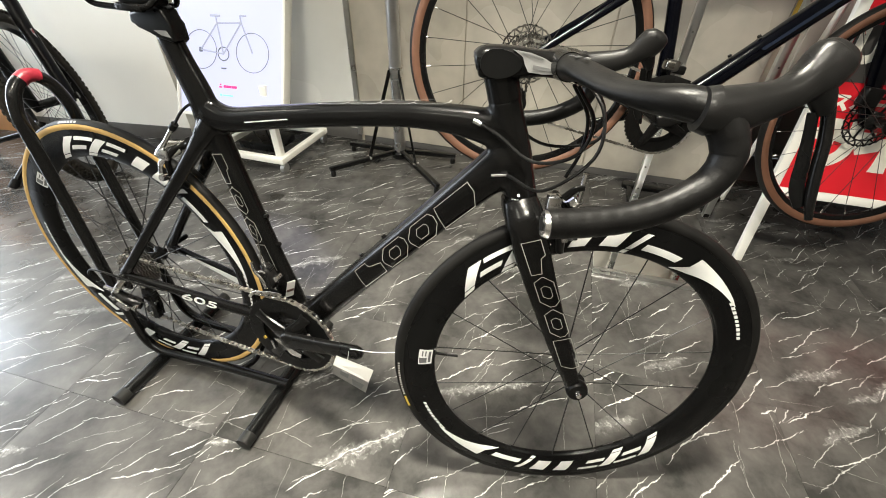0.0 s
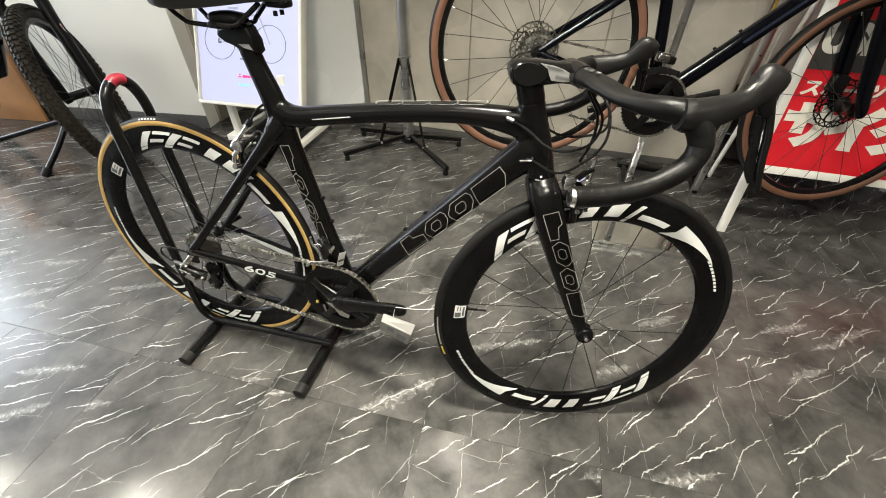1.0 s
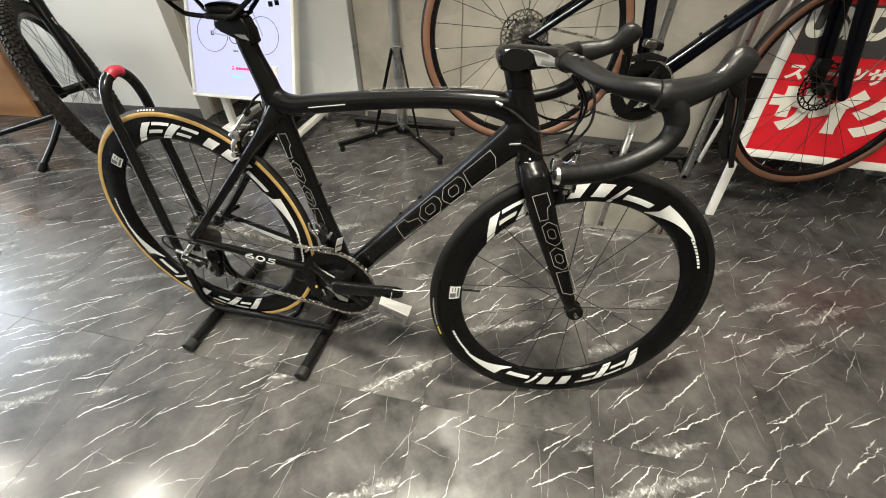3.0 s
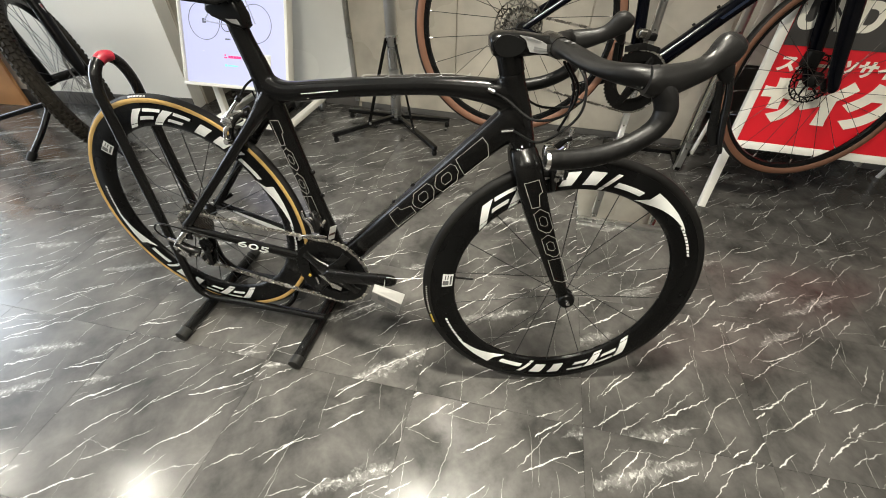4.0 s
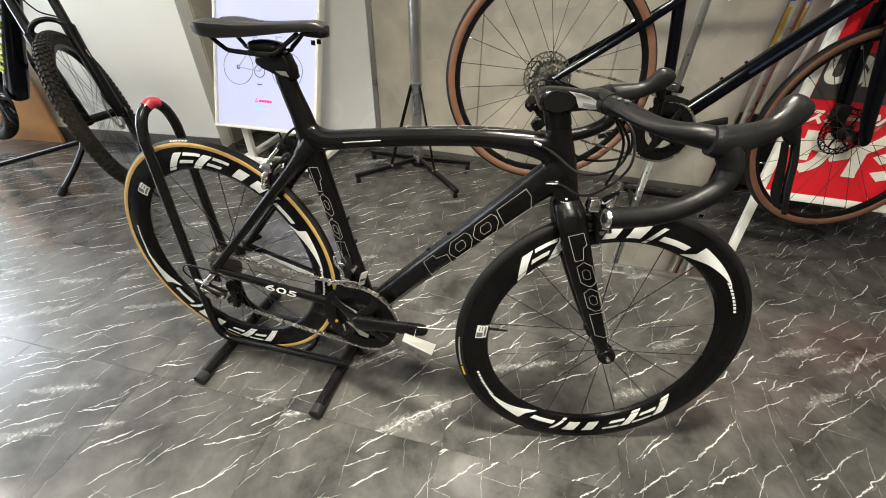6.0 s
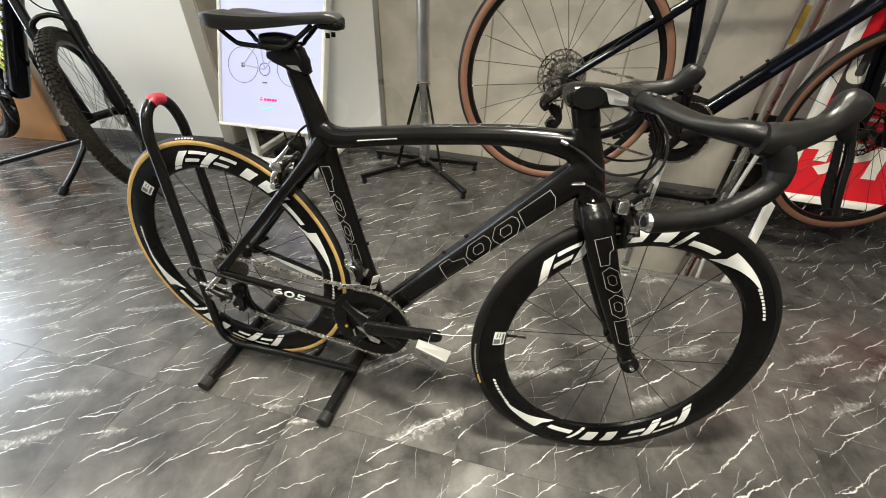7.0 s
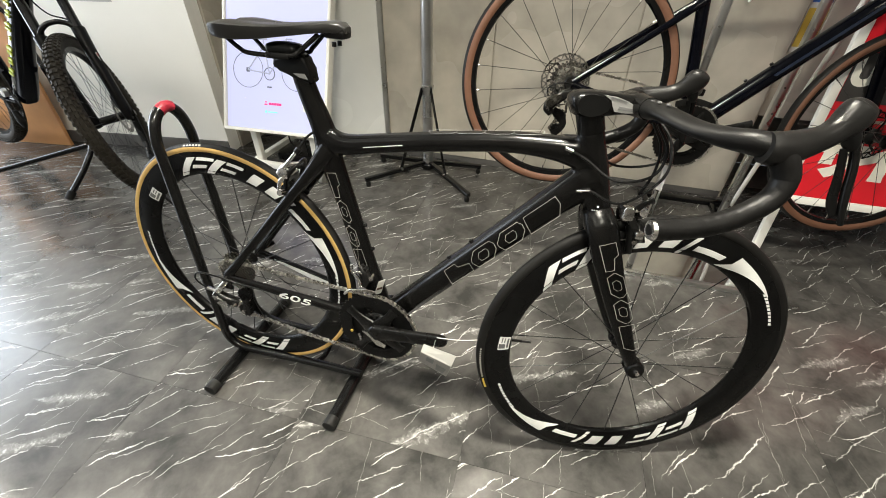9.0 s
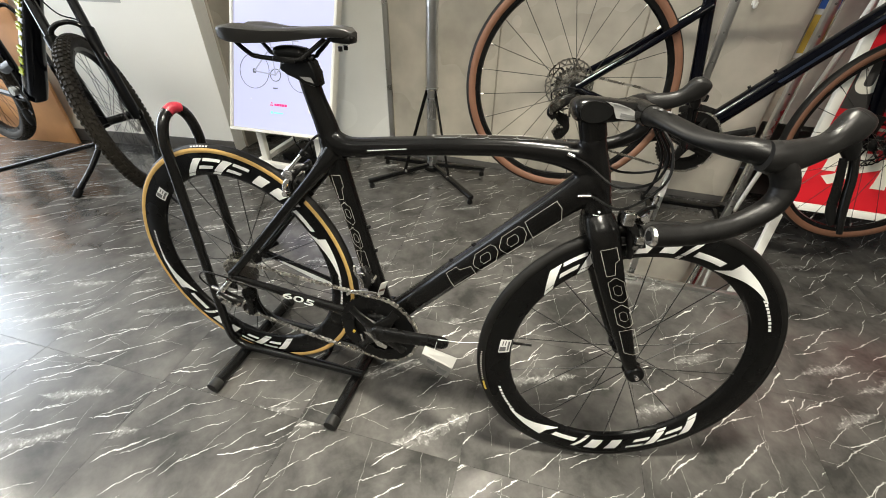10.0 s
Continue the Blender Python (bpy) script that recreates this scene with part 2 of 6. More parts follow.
def moulded(ob, voxel, rounds):
    """Melts overlapping tubes of one mesh into a single skin with soft joints."""
    r = ob.modifiers.new("melt", "REMESH")
    r.mode, r.voxel_size, r.use_smooth_shade = "VOXEL", voxel, True
    k = ob.modifiers.new("soften", "SMOOTH")
    k.factor, k.iterations = 0.5, rounds
    return ob


def thing(name, label, category, m=None, group="", kind=""):
    ob = new(name)
    ob.empty_display_size = 0.1
    ob.matrix_world = m if m is not None else Matrix()
    return tagged(ob, label, category, group, kind)


def solid(name, bm, material, label, category="", kind="", m=None, group="", smooth=True):
    ob = new(name, finish(bm, name, material, smooth))
    if m is not None:
        ob.matrix_world = m
    return tagged(ob, label, category, group, kind)


def box(x0, x1, y0, y1, z0, z1, bevel=0.0, seg=2, bm=None, m=None):
    own = bmesh.new()
    bmesh.ops.create_cube(own, size=1)
    for v in own.verts:
        v.co = Vector(((x0 + x1) / 2 + v.co.x * (x1 - x0), (y0 + y1) / 2 + v.co.y * (y1 - y0), (z0 + z1) / 2 + v.co.z * (z1 - z0)))
    if bevel:
        bmesh.ops.bevel(own, geom=own.edges[:], offset=bevel, segments=seg, affect="EDGES", profile=0.5)
    if m is not None:
        own.transform(m)
    return join(bm, own)


def join(bm, own):
    if bm is None:
        return own
    tmp = bpy.data.meshes.new("tmp")
    own.to_mesh(tmp)
    own.free()
    bm.from_mesh(tmp)
    bpy.data.meshes.remove(tmp)
    return bm


def smooth_path(pts, k=6):
    """Catmull-Rom through the points; each point may carry radii after its three places."""
    P = [np.array(p, float) for p in pts]
    P = [2 * P[0] - P[1]] + P + [2 * P[-1] - P[-2]]
    out = []
    for i in range(1, len(P) - 2):
        a, b, c, d = P[i - 1], P[i], P[i + 1], P[i + 2]
        for j in range(k):
            t = j / k
            out.append(0.5 * (2 * b + (c - a) * t + (2 * a - 5 * b + 4 * c - d) * t * t + (3 * b - a - 3 * c + d) * t ** 3))
    out.append(P[-2])
    return out


def sweep(pts, radius=0.01, n=12, side=(0, 1, 0), k=6, cap=True, power=2.0, bm=None, closed=False, carry=False):
    """A tube along the points. Points: x, y, z or x, y, z, half width along side, half height across.
    carry: the side is carried along the bends."""
    rows = smooth_path(pts, k) if k > 1 else [np.array(p, float) for p in pts]
    own = bmesh.new()
    rings = []
    total = len(rows)
    side0 = Vector(side)
    for i, r in enumerate(rows):
        a, b = rows[max(0, i - 1)], rows[min(total - 1, i + 1)]
        if closed:
            a, b = rows[i - 1], rows[(i + 1) % total]
        tan = Vector(b[:3] - a[:3]).normalized()
        s = side0 - tan * side0.dot(tan)
        s = s.normalized() if s.length > 0.02 else tan.orthogonal().normalized()
        if carry:
            side0 = s
        u = tan.cross(s)
        w, h = (r[3], r[4]) if len(r) > 4 else (radius, radius)
        ring = []
        for q in range(n):
            ang = 2 * math.pi * q / n
            c, sn = math.cos(ang), math.sin(ang)
            c, sn = math.copysign(abs(c) ** (2 / power), c), math.copysign(abs(sn) ** (2 / power), sn)
            ring.append(own.verts.new(Vector(r[:3]) + s * (w * c) + u * (h * sn)))
        rings.append(ring)
    pairs = list(zip(rings, rings[1:])) + ([(rings[-1], rings[0])] if closed else [])
    for r0, r1 in pairs:
        for q in range(n):
            own.faces.new((r0[q], r0[(q + 1) % n], r1[(q + 1) % n], r1[q]))
    if cap and not closed:
        own.faces.new(rings[0][::-1])
        own.faces.new(rings[-1])
    return join(bm, own)


def rod(a, b, r, n=12, bm=None, r2=None):
    a, b = Vector(a), Vector(b)
    own = bmesh.new()
    bmesh.ops.create_cone(own, cap_ends=True, segments=n, radius1=r, radius2=r if r2 is None else r2, depth=(b - a).length)
    own.transform(Matrix.Translation((a + b) / 2) @ (b - a).to_track_quat("Z", "Y").to_matrix().to_4x4())
    return join(bm, own)


def lathe(profile, n=64, closed=True, bm=None):
    """Turns a profile of (radius, y) about the y axis."""
    own = bmesh.new()
    rings = [[own.verts.new((r * math.cos(2 * math.pi * q / n), y, r * math.sin(2 * math.pi * q / n))) for q in range(n)] for r, y in profile]
    pairs = list(zip(rings, rings[1:])) + ([(rings[-1], rings[0])] if closed else [])
    for r0, r1 in pairs:
        for q in range(n):
            own.faces.new((r0[q], r1[q], r1[(q + 1) % n], r0[(q + 1) % n]))
    if not closed:
        own.faces.new(rings[0])
        own.faces.new(rings[-1][::-1])
    return join(bm, own)


def torus_profile(r, a, k=14, start=0.0, end=360.0):
    full = abs(end - start) >= 360
    return [(r + a * math.cos(radians(start + (end - start) * i / (k if full else k - 1))), a * math.sin(radians(start + (end - start) * i / (k if full else k - 1)))) for i in range(k)]


def plate(outline, y0, y1, bm=None, m=None):
    """A flat outline of (x, z), given thickness along y."""
    own = bmesh.new()
    front = [own.verts.new((x, y0, z)) for x, z in outline]
    back = [own.verts.new((x, y1, z)) for x, z in outline]
    own.faces.new(front)
    own.faces.new(back[::-1])
    for i in range(len(outline)):
        j = (i + 1) % len(outline)
        own.faces.new((front[i], back[i], back[j], front[j]))
    if m is not None:
        own.transform(m)
    return join(bm, own)


def gear(r, teeth, inner, y0, y1, depth=0.004, bm=None):
    """A toothed ring with a round hole."""
    own = bmesh.new()
    n = teeth * 4
    radii = [r, r, r - depth, r - depth]
    ring = lambda rad, y: [own.verts.new(((rad[i % 4] if rad is radii else rad) * math.cos(2 * math.pi * i / n), y, (rad[i % 4] if rad is radii else rad) * math.sin(2 * math.pi * i / n))) for i in range(n)]
    loops = [ring(radii, y0), ring(radii, y1), ring(inner, y1), ring(inner, y0)]
    for a, b in zip(loops, loops[1:] + loops[:1]):
        for i in range(n):
            own.faces.new((a[i], b[i], b[(i + 1) % n], a[(i + 1) % n]))
    return join(bm, own)

# ---------------- structure ----------------
TILE, GAP = 0.457, 0.0004
X0, X1, Y0, Y1, TOP = -5.0, 3.2, -3.2, 1.52, 2.6
solid("floor_slab", box(X0 - 0.1, X1 + 0.1, Y0 - 0.1, Y1 + 0.1, -0.12, -0.0035), GROUT, "dark adhesive bed under the vinyl tiles", "floor", "structure")


def wall(name, x0, x1, y0, y1, z0, z1, material, label):
    return solid(name, box(x0, x1, y0, y1, z0, z1), material, label, "wall", "structure", smooth=False)


# the back wall has a low dark recess behind the sign
RX0, RX1, RZ, RD = 0.63, 1.45, 0.43, 0.50
back = box(X0, RX0, Y1, Y1 + 0.12, 0, TOP)
box(RX0, X1, Y1, Y1 + 0.12, RZ, TOP, 0, 1, back)
box(RX1, X1, Y1, Y1 + 0.12, 0, RZ, 0, 1, back)
solid("wall_back", back, WALL_GREY, "beige grey melamine back wall of the shop", "wall", "structure", smooth=False)
niche = box(RX0 - 0.05, RX1 + 0.05, Y1 + RD, Y1 + RD + 0.04, 0, RZ + 0.04)
box(RX0 - 0.05, RX0, Y1 + 0.121, Y1 + RD, 0, RZ + 0.04, 0, 1, niche)
box(RX1, RX1 + 0.05, Y1 + 0.121, Y1 + RD, 0, RZ + 0.04, 0, 1, niche)
box(RX0, RX1, Y1 + 0.121, Y1 + RD, RZ, RZ + 0.04, 0, 1, niche)
box(RX0, RX1, Y1 + 0.101, Y1 + RD, -0.05, -0.002, 0, 1, niche)
solid("wall_recess", niche, SKIRT, "dark grey recess low in the back wall", "wall", "structure", smooth=False)
# unseen walls, coloured dark so that black surfaces reflect less
wall("wall_front", X0, X1, Y0 - 0.12, Y0, 0, TOP, WALL_DARKENED, "unseen taupe wall behind the camera, darkened to cut reflections")
wall("wall_right", X1, X1 + 0.12, Y0, Y1, 0, TOP, WALL_DARKENED, "unseen taupe side wall, darkened to cut reflections")
# the left side is a wide shop window
wall("wall_left_low", X0 - 0.12, X0, Y0, Y1, 0, 0.3, WALL_WHITE, "low off-white wall under the shop window")
wall("wall_left_high", X0 - 0.12, X0, Y0, Y1, 2.55, TOP, WALL_WHITE, "off-white lintel over the shop window")
solid("ceiling", box(X0 - 0.12, X1 + 0.12, Y0 - 0.12, Y1 + 0.12, TOP, TOP + 0.1), CEIL, "plain white shop ceiling", "ceiling", "structure")
area("window_daylight", (X0 + 0.03, 0.10, 1.42), (0, 0.10, 1.42), 2.6, 2.2, 160, (0.84, 0.92, 1.0))


def ceiling_light(x, y, sx, sy, watts, spread):
    t = thing("ceiling_light", "white recessed ceiling light out of view, with a glowing diffuser", "ceiling light", pose(x, y, TOP), "ceiling lights")
    fr = box(-sx / 2 - 0.03, sx / 2 + 0.03, -sy / 2 - 0.03, sy / 2 + 0.03, -0.03, -0.001, 0.004)
    part("frame", fr, WHITE_FRAME, t)
    part("diffuser", box(-sx / 2, sx / 2, -sy / 2, sy / 2, -0.036, -0.0305, 0.001, 1), LAMP_GLOW, t)
    area("lamp", (x, y, TOP - 0.05), (x, y, 0), sx, sy, watts, (1.0, 0.952, 0.81)).data.spread = radians(spread)


# the downlight over the bicycles has a beam narrowed to spare the walls
# first two placed from floor highlights, fifth from shadows; the rest are added fill
for lx, ly, watts, spread in ((-2.66, -0.26, 9, 180), (-4.0, -0.50, 10, 180), (-1.0, -2.4, 6, 180), (-2.4, -2.3, 3, 180), (-0.30, -0.06, 27, 84), (0.05, -1.33, 57, 180), (2.2, -1.0, 9, 180)):
    ceiling_light(lx, ly, 0.36, 0.24, watts, spread)

# white partition that stands out from the back wall, its return and skirting
P0, P1 = Vector((-5.6, 0.70, 0)), Vector((-2.13, 1.2, 0))
pd = (P1 - P0).normalized()
pn = Vector((-pd.y, pd.x, 0))
pm = Matrix(((pd.x, pn.x, 0, P1.x), (pd.y, pn.y, 0, P1.y), (0, 0, 1, 0), (0, 0, 0, 1)))
solid("wall_partition", box(-2.88, 0, 0, 0.10, 0.0, TOP), WALL_WHITE, "off-white painted partition wall with a dark skirting", "wall", "structure", pm, smooth=False)
solid("baseboard", box(-2.88, 0.0, -0.008, -0.001, 0, 0.075, 0.002), SKIRT, "dark grey skirting of the white partition", "baseboard", "structure", pm)
solid("wall_return", box(-2.23, -2.13, 1.302, 1.519, 0, TOP), WALL_GREY, "shaded beige return behind the partition", "wall", "structure", smooth=False)
solid("baseboard", box(-2.12, -1.22, 1.512, 1.519, 0, 0.07, 0.002), SKIRT, "dark grey skirting along the back wall", "baseboard", "structure")
solid("baseboard", box(-1.2, 0.62, 1.512, 1.519, 0, 0.035, 0.002), SKIRT, "thin dark skirting along the back wall", "baseboard", "structure")
solid("baseboard", box(RX1 + 0.01, 3.1, 1.512, 1.519, 0, 0.035, 0.002), SKIRT, "thin dark skirting along the back wall", "baseboard", "structure")


def wall_panels():
    # upright sheets of the back wall, butted with narrow joints
    edges = [(-2.12, -1.66, WALL_GREY), (-1.655, -1.235, WALL_PALE), (-1.205, -0.62, WALL_GREY), (-0.615, 0.02, WALL_GREY), (0.025, 0.62, WALL_GREY), (0.70, 1.45, WALL_GREY), (1.455, 2.2, WALL_GREY), (2.205, 3.1, WALL_GREY)]
    root = bpy.data.objects["wall_back"]
    for a, b, material in edges:
        part("panel", box(a, b, Y1 - 0.012, Y1 - 0.001, 0.072 if b < -1.2 else RZ if 0.65 < a < 1.4 else 0.036, TOP - 0.01, 0.0015, 1), material, root)
    part("edge_strip", box(-1.234, -1.206, Y1 - 0.022, Y1 - 0.001, 0.04, TOP - 0.01, 0.002, 1), ALU, root, "brushed metal edge strip between the panels")


wall_panels()
hook = thing("wall_hook", "small white plastic hook on the beige wall", "hook", pose(0.40, Y1 - 0.012, 0.88))
part("back_plate", box(-0.010, 0.010, -0.004, 0.0, 0.0, 0.045, 0.002), WHITE_FRAME, hook)
part("hook_arm", sweep([(0, -0.003, 0.012), (0, -0.018, -0.004), (0, -0.034, 0.0), (0, -0.038, 0.016)], 0.0045, 10, (1, 0, 0)), WHITE_FRAME, hook)
gap = thing("wall_poster", "narrow blue and yellow poster seen in a gap of the wall", "poster", pose(0.66, Y1 - 0.004, 0.70))
part("sheet", box(-0.036, 0.036, -0.003, 0.002, 0.0, 0.75), PAPER, gap)
part("blue_field", box(-0.034, 0.034, -0.0045, -0.0032, 0.18, 0.72), BLUE_CARD, gap, "blue printed field")
part("yellow_field", box(-0.034, 0.034, -0.0045, -0.0032, 0.02, 0.16), YELLOW, gap, "yellow printed field")


# ---------------- bicycle parts ----------------
def decal_band(bm, R, spans, y_of, off, steps=3):
    """Shapes on a rim's side: each a row of (angle, inner radius, outer radius), angles in degrees."""
    for span in spans:
        rows = []
        for (a0, i0, o0), (a1, i1, o1) in zip(span, span[1:]):
            for s in range(steps):
                t = s / steps
                rows.append((a0 + (a1 - a0) * t, i0 + (i1 - i0) * t, o0 + (o1 - o0) * t))
        rows.append(span[-1])
        prev = None
        for a, i, o in rows:
            line = []
            for q in range(4):
                r = i + (o - i) * q / 3
                line.append(bm.verts.new((r * math.cos(radians(a)), y_of(r) - off, r * math.sin(radians(a)))))
            if prev:
                for q in range(3):
                    bm.faces.new((prev[q], prev[q + 1], line[q + 1], line[q]))
            prev = line


def slanted(a0, a1, i, o, lean=0.0):
    """One bar of a rim graphic; lean shifts its outer end along the rim, in degrees."""
    return ("quad", a0, a1, i, o, lean)


def rim_shape(bm, shape, start, y_of, off):
    _, a0, a1, i, o, lean = shape
    cols = 5
    grid = []
    for c in range(cols + 1):
        col = []
        for q in range(4):
            t = q / 3
            r = i + (o - i) * t
            a = start - (a0 + (a1 - a0) * c / cols + lean * t)
            col.append(bm.verts.new((r * math.cos(radians(a)), y_of(r) - off, r * math.sin(radians(a)))))
        grid.append(col)
    for c in range(cols):
        for q in range(3):
            bm.faces.new((grid[c][q], grid[c][q + 1], grid[c + 1][q + 1], grid[c + 1][q]))


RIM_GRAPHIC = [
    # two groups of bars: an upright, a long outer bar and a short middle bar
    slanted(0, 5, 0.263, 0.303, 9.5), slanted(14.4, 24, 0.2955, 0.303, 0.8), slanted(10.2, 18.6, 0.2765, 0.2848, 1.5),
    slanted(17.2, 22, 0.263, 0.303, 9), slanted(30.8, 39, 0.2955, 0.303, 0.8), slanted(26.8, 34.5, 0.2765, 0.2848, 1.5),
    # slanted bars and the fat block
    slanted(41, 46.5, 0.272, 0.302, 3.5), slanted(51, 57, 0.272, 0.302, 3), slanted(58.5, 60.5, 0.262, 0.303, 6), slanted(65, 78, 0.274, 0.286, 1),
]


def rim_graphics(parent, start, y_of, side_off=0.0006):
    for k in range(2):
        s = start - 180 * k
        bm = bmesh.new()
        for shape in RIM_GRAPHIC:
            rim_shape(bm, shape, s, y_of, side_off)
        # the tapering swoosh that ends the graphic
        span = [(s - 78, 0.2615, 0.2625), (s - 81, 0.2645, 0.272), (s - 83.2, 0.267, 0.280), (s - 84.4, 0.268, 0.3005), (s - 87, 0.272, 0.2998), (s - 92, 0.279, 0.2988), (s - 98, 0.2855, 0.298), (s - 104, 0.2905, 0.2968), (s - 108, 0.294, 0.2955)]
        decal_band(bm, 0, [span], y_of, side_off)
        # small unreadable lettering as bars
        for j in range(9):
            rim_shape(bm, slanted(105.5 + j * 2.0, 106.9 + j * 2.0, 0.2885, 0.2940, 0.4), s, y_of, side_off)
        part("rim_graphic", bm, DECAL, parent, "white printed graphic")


def deep_wheel(name, parent, m, start, tan=False, spokes=18, cassette=False, sticker=150.0):
    """A deep carbon racing wheel of 668 mm with its tyre, axle along y."""
    prof = [(0.257, 0.0), (0.2585, 0.004), (0.262, 0.0075), (0.270, 0.0105), (0.282, 0.0125), (0.296, 0.0125), (0.305, 0.0115), (0.3155, 0.0108), (0.3165, 0.008), (0.3165, 0.0)]
    full = prof + [(r, -y) for r, y in prof[::-1][1:-1]]

    def y_of(r):
        return -float(np.interp(r, [p[0] for p in prof], [p[1] for p in prof]))

    rim = part(name, lathe(full, 128), CARBON_GLOSS, parent, "black deep-section carbon wheel with white graphics", m)
    part("tyre", lathe([(0.3125, -0.0092), (0.318, -0.0112), (0.3235, -0.0114), (0.3285, -0.0092), (0.332, -0.0055), (0.3335, 0.0), (0.332, 0.0055), (0.3285, 0.0092), (0.3235, 0.0114), (0.318, 0.0112), (0.3125, 0.0092)], 128), RUBBER, rim)
    if tan:
        for sg in (-1, 1):
            part("sidewall", lathe([(0.3135, sg * 0.0098), (0.318, sg * 0.0119), (0.3235, sg * 0.0121), (0.3265, sg * 0.0109), (0.326, sg * 0.0100), (0.3135, sg * 0.0090)], 128), TAN, rim, "tan rubber sidewall")
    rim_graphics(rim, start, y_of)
    if not tan:
        bm = bmesh.new()
        for j in range(14):
            rim_shape(bm, slanted(j * 1.1, j * 1.1 + 0.7, 0.3225, 0.3262), 196, lambda r: -0.0116, 0.0003)
        part("tyre_lettering", bm, DECAL_GREY, rim, "pale unreadable lettering")
        bm = bmesh.new()
        rim_shape(bm, slanted(-6, -1, 0.3222, 0.3265), 196, lambda r: -0.0116, 0.0004)
        part("tyre_mark", bm, YELLOW, rim, "small orange mark")
    else:
        bm = bmesh.new()
        for j in range(6):
            rim_shape(bm, slanted(j * 1.6, j * 1.6 + 1.1, 0.3285, 0.3315), 104, lambda r: -0.0085 + (r - 0.3285) * 0.9, 0.0012)
        part("tyre_lettering", bm, DECAL_GREY, rim, "pale unreadable lettering")
    # rim sticker
    bm = bmesh.new()
    rim_shape(bm, slanted(0, 7.5, 0.263, 0.288), sticker, y_of, 0.0007)
    part("sticker", bm, DECAL, rim, "silver white maker's sticker")
    bm = bmesh.new()
    rim_shape(bm, slanted(1.0, 6.6, 0.2655, 0.2700), sticker, y_of, 0.0011)
    rim_shape(bm, slanted(0.8, 3.4, 0.2725, 0.2865), sticker, y_of, 0.0011)
    rim_shape(bm, slanted(4.2, 6.8, 0.2740, 0.2765), sticker, y_of, 0.0011)
    rim_shape(bm, slanted(4.2, 6.8, 0.2800, 0.2825), sticker, y_of, 0.0011)
    part("sticker_print", bm, PRINT_GREY, rim)
    hub = part("hub", lathe([(0.0, -0.045), (0.008, -0.045), (0.009, -0.036), (0.019, -0.034), (0.019, -0.030), (0.011, -0.024), (0.010, 0.024), (0.019, 0.030), (0.019, 0.034), (0.009, 0.036), (0.008, 0.045), (0.0, 0.045)], 24, closed=False), DARK_STEEL, rim)
    meshes = []
    for sg in (-1, 1):
        meshes.append(finish(rod((0.017, sg * 0.032, 0), (0.2585, sg * 0.002, 0), 0.0011, 6), "spoke", SPOKE))
    for i in range(spokes):
        part("spoke", meshes[i % 2], None, rim, m=pose(0, 0, 0, 0, 360 * i / spokes + 6, 0))
    # valve
    part("valve", rod((0.257, 0, 0), (0.215, 0, 0), 0.003, 8), DARK_STEEL, rim, m=pose(0, 0, 0, 0, -sticker + 4, 0))
    if cassette:
        for i in range(9):
            r = 0.050 - 0.0034 * i
            part("sprocket", gear(r, int(r * 500), 0.017, -0.020 - 0.0042 * i, -0.0182 - 0.0042 * i, 0.0035), CASSETTE, rim)
    return rim


def spread(path, step):
    """Places and headings at even steps along a path of points."""
    P = [Vector(p) for p in path]
    out, carry = [], 0.0
    for a, b in zip(P, P[1:]):
        d = (b - a).length
        s = carry
        while s < d:
            out.append((a.lerp(b, s / d), (b - a).normalized()))
            s += step
        carry = s - d
    return out


def chain(parent, path, step=0.0127):
    """Roller chain: waisted inner and outer plates in turn, with rivet heads and rollers."""
    bm = bmesh.new()
    shape = [(-0.0085, 0.0), (-0.0075, 0.0030), (-0.0050, 0.0040), (0.0, 0.0024), (0.0050, 0.0040), (0.0075, 0.0030), (0.0085, 0.0), (0.0075, -0.0030), (0.0050, -0.0040), (0.0, -0.0024), (-0.0050, -0.0040), (-0.0075, -0.0030)]
    for i, (p, d) in enumerate(spread(path, step)):
        right = Vector((0, 1, 0))
        up = right.cross(d)
        m = Matrix(((d.x, right.x, up.x, p.x), (d.y, right.y, up.y, p.y), (d.z, right.z, up.z, p.z), (0, 0, 0, 1)))
        w = 0.0034 if i % 2 else 0.0022
        for sg in (-1, 1):
            plate(shape, sg * w - 0.0005, sg * w + 0.0005, bm, m)
        rod(p - d * 0.00635 - right * 0.0041, p - d * 0.00635 + right * 0.0041, 0.0018, 6, bm)
        rod(p - d * 0.00635 - right * 0.0018, p - d * 0.00635 + right * 0.0018, 0.0036, 8, bm)
    return tagged(part("chain", bm, STEEL, parent, "silver roller chain", smooth=False), kind="stuff")


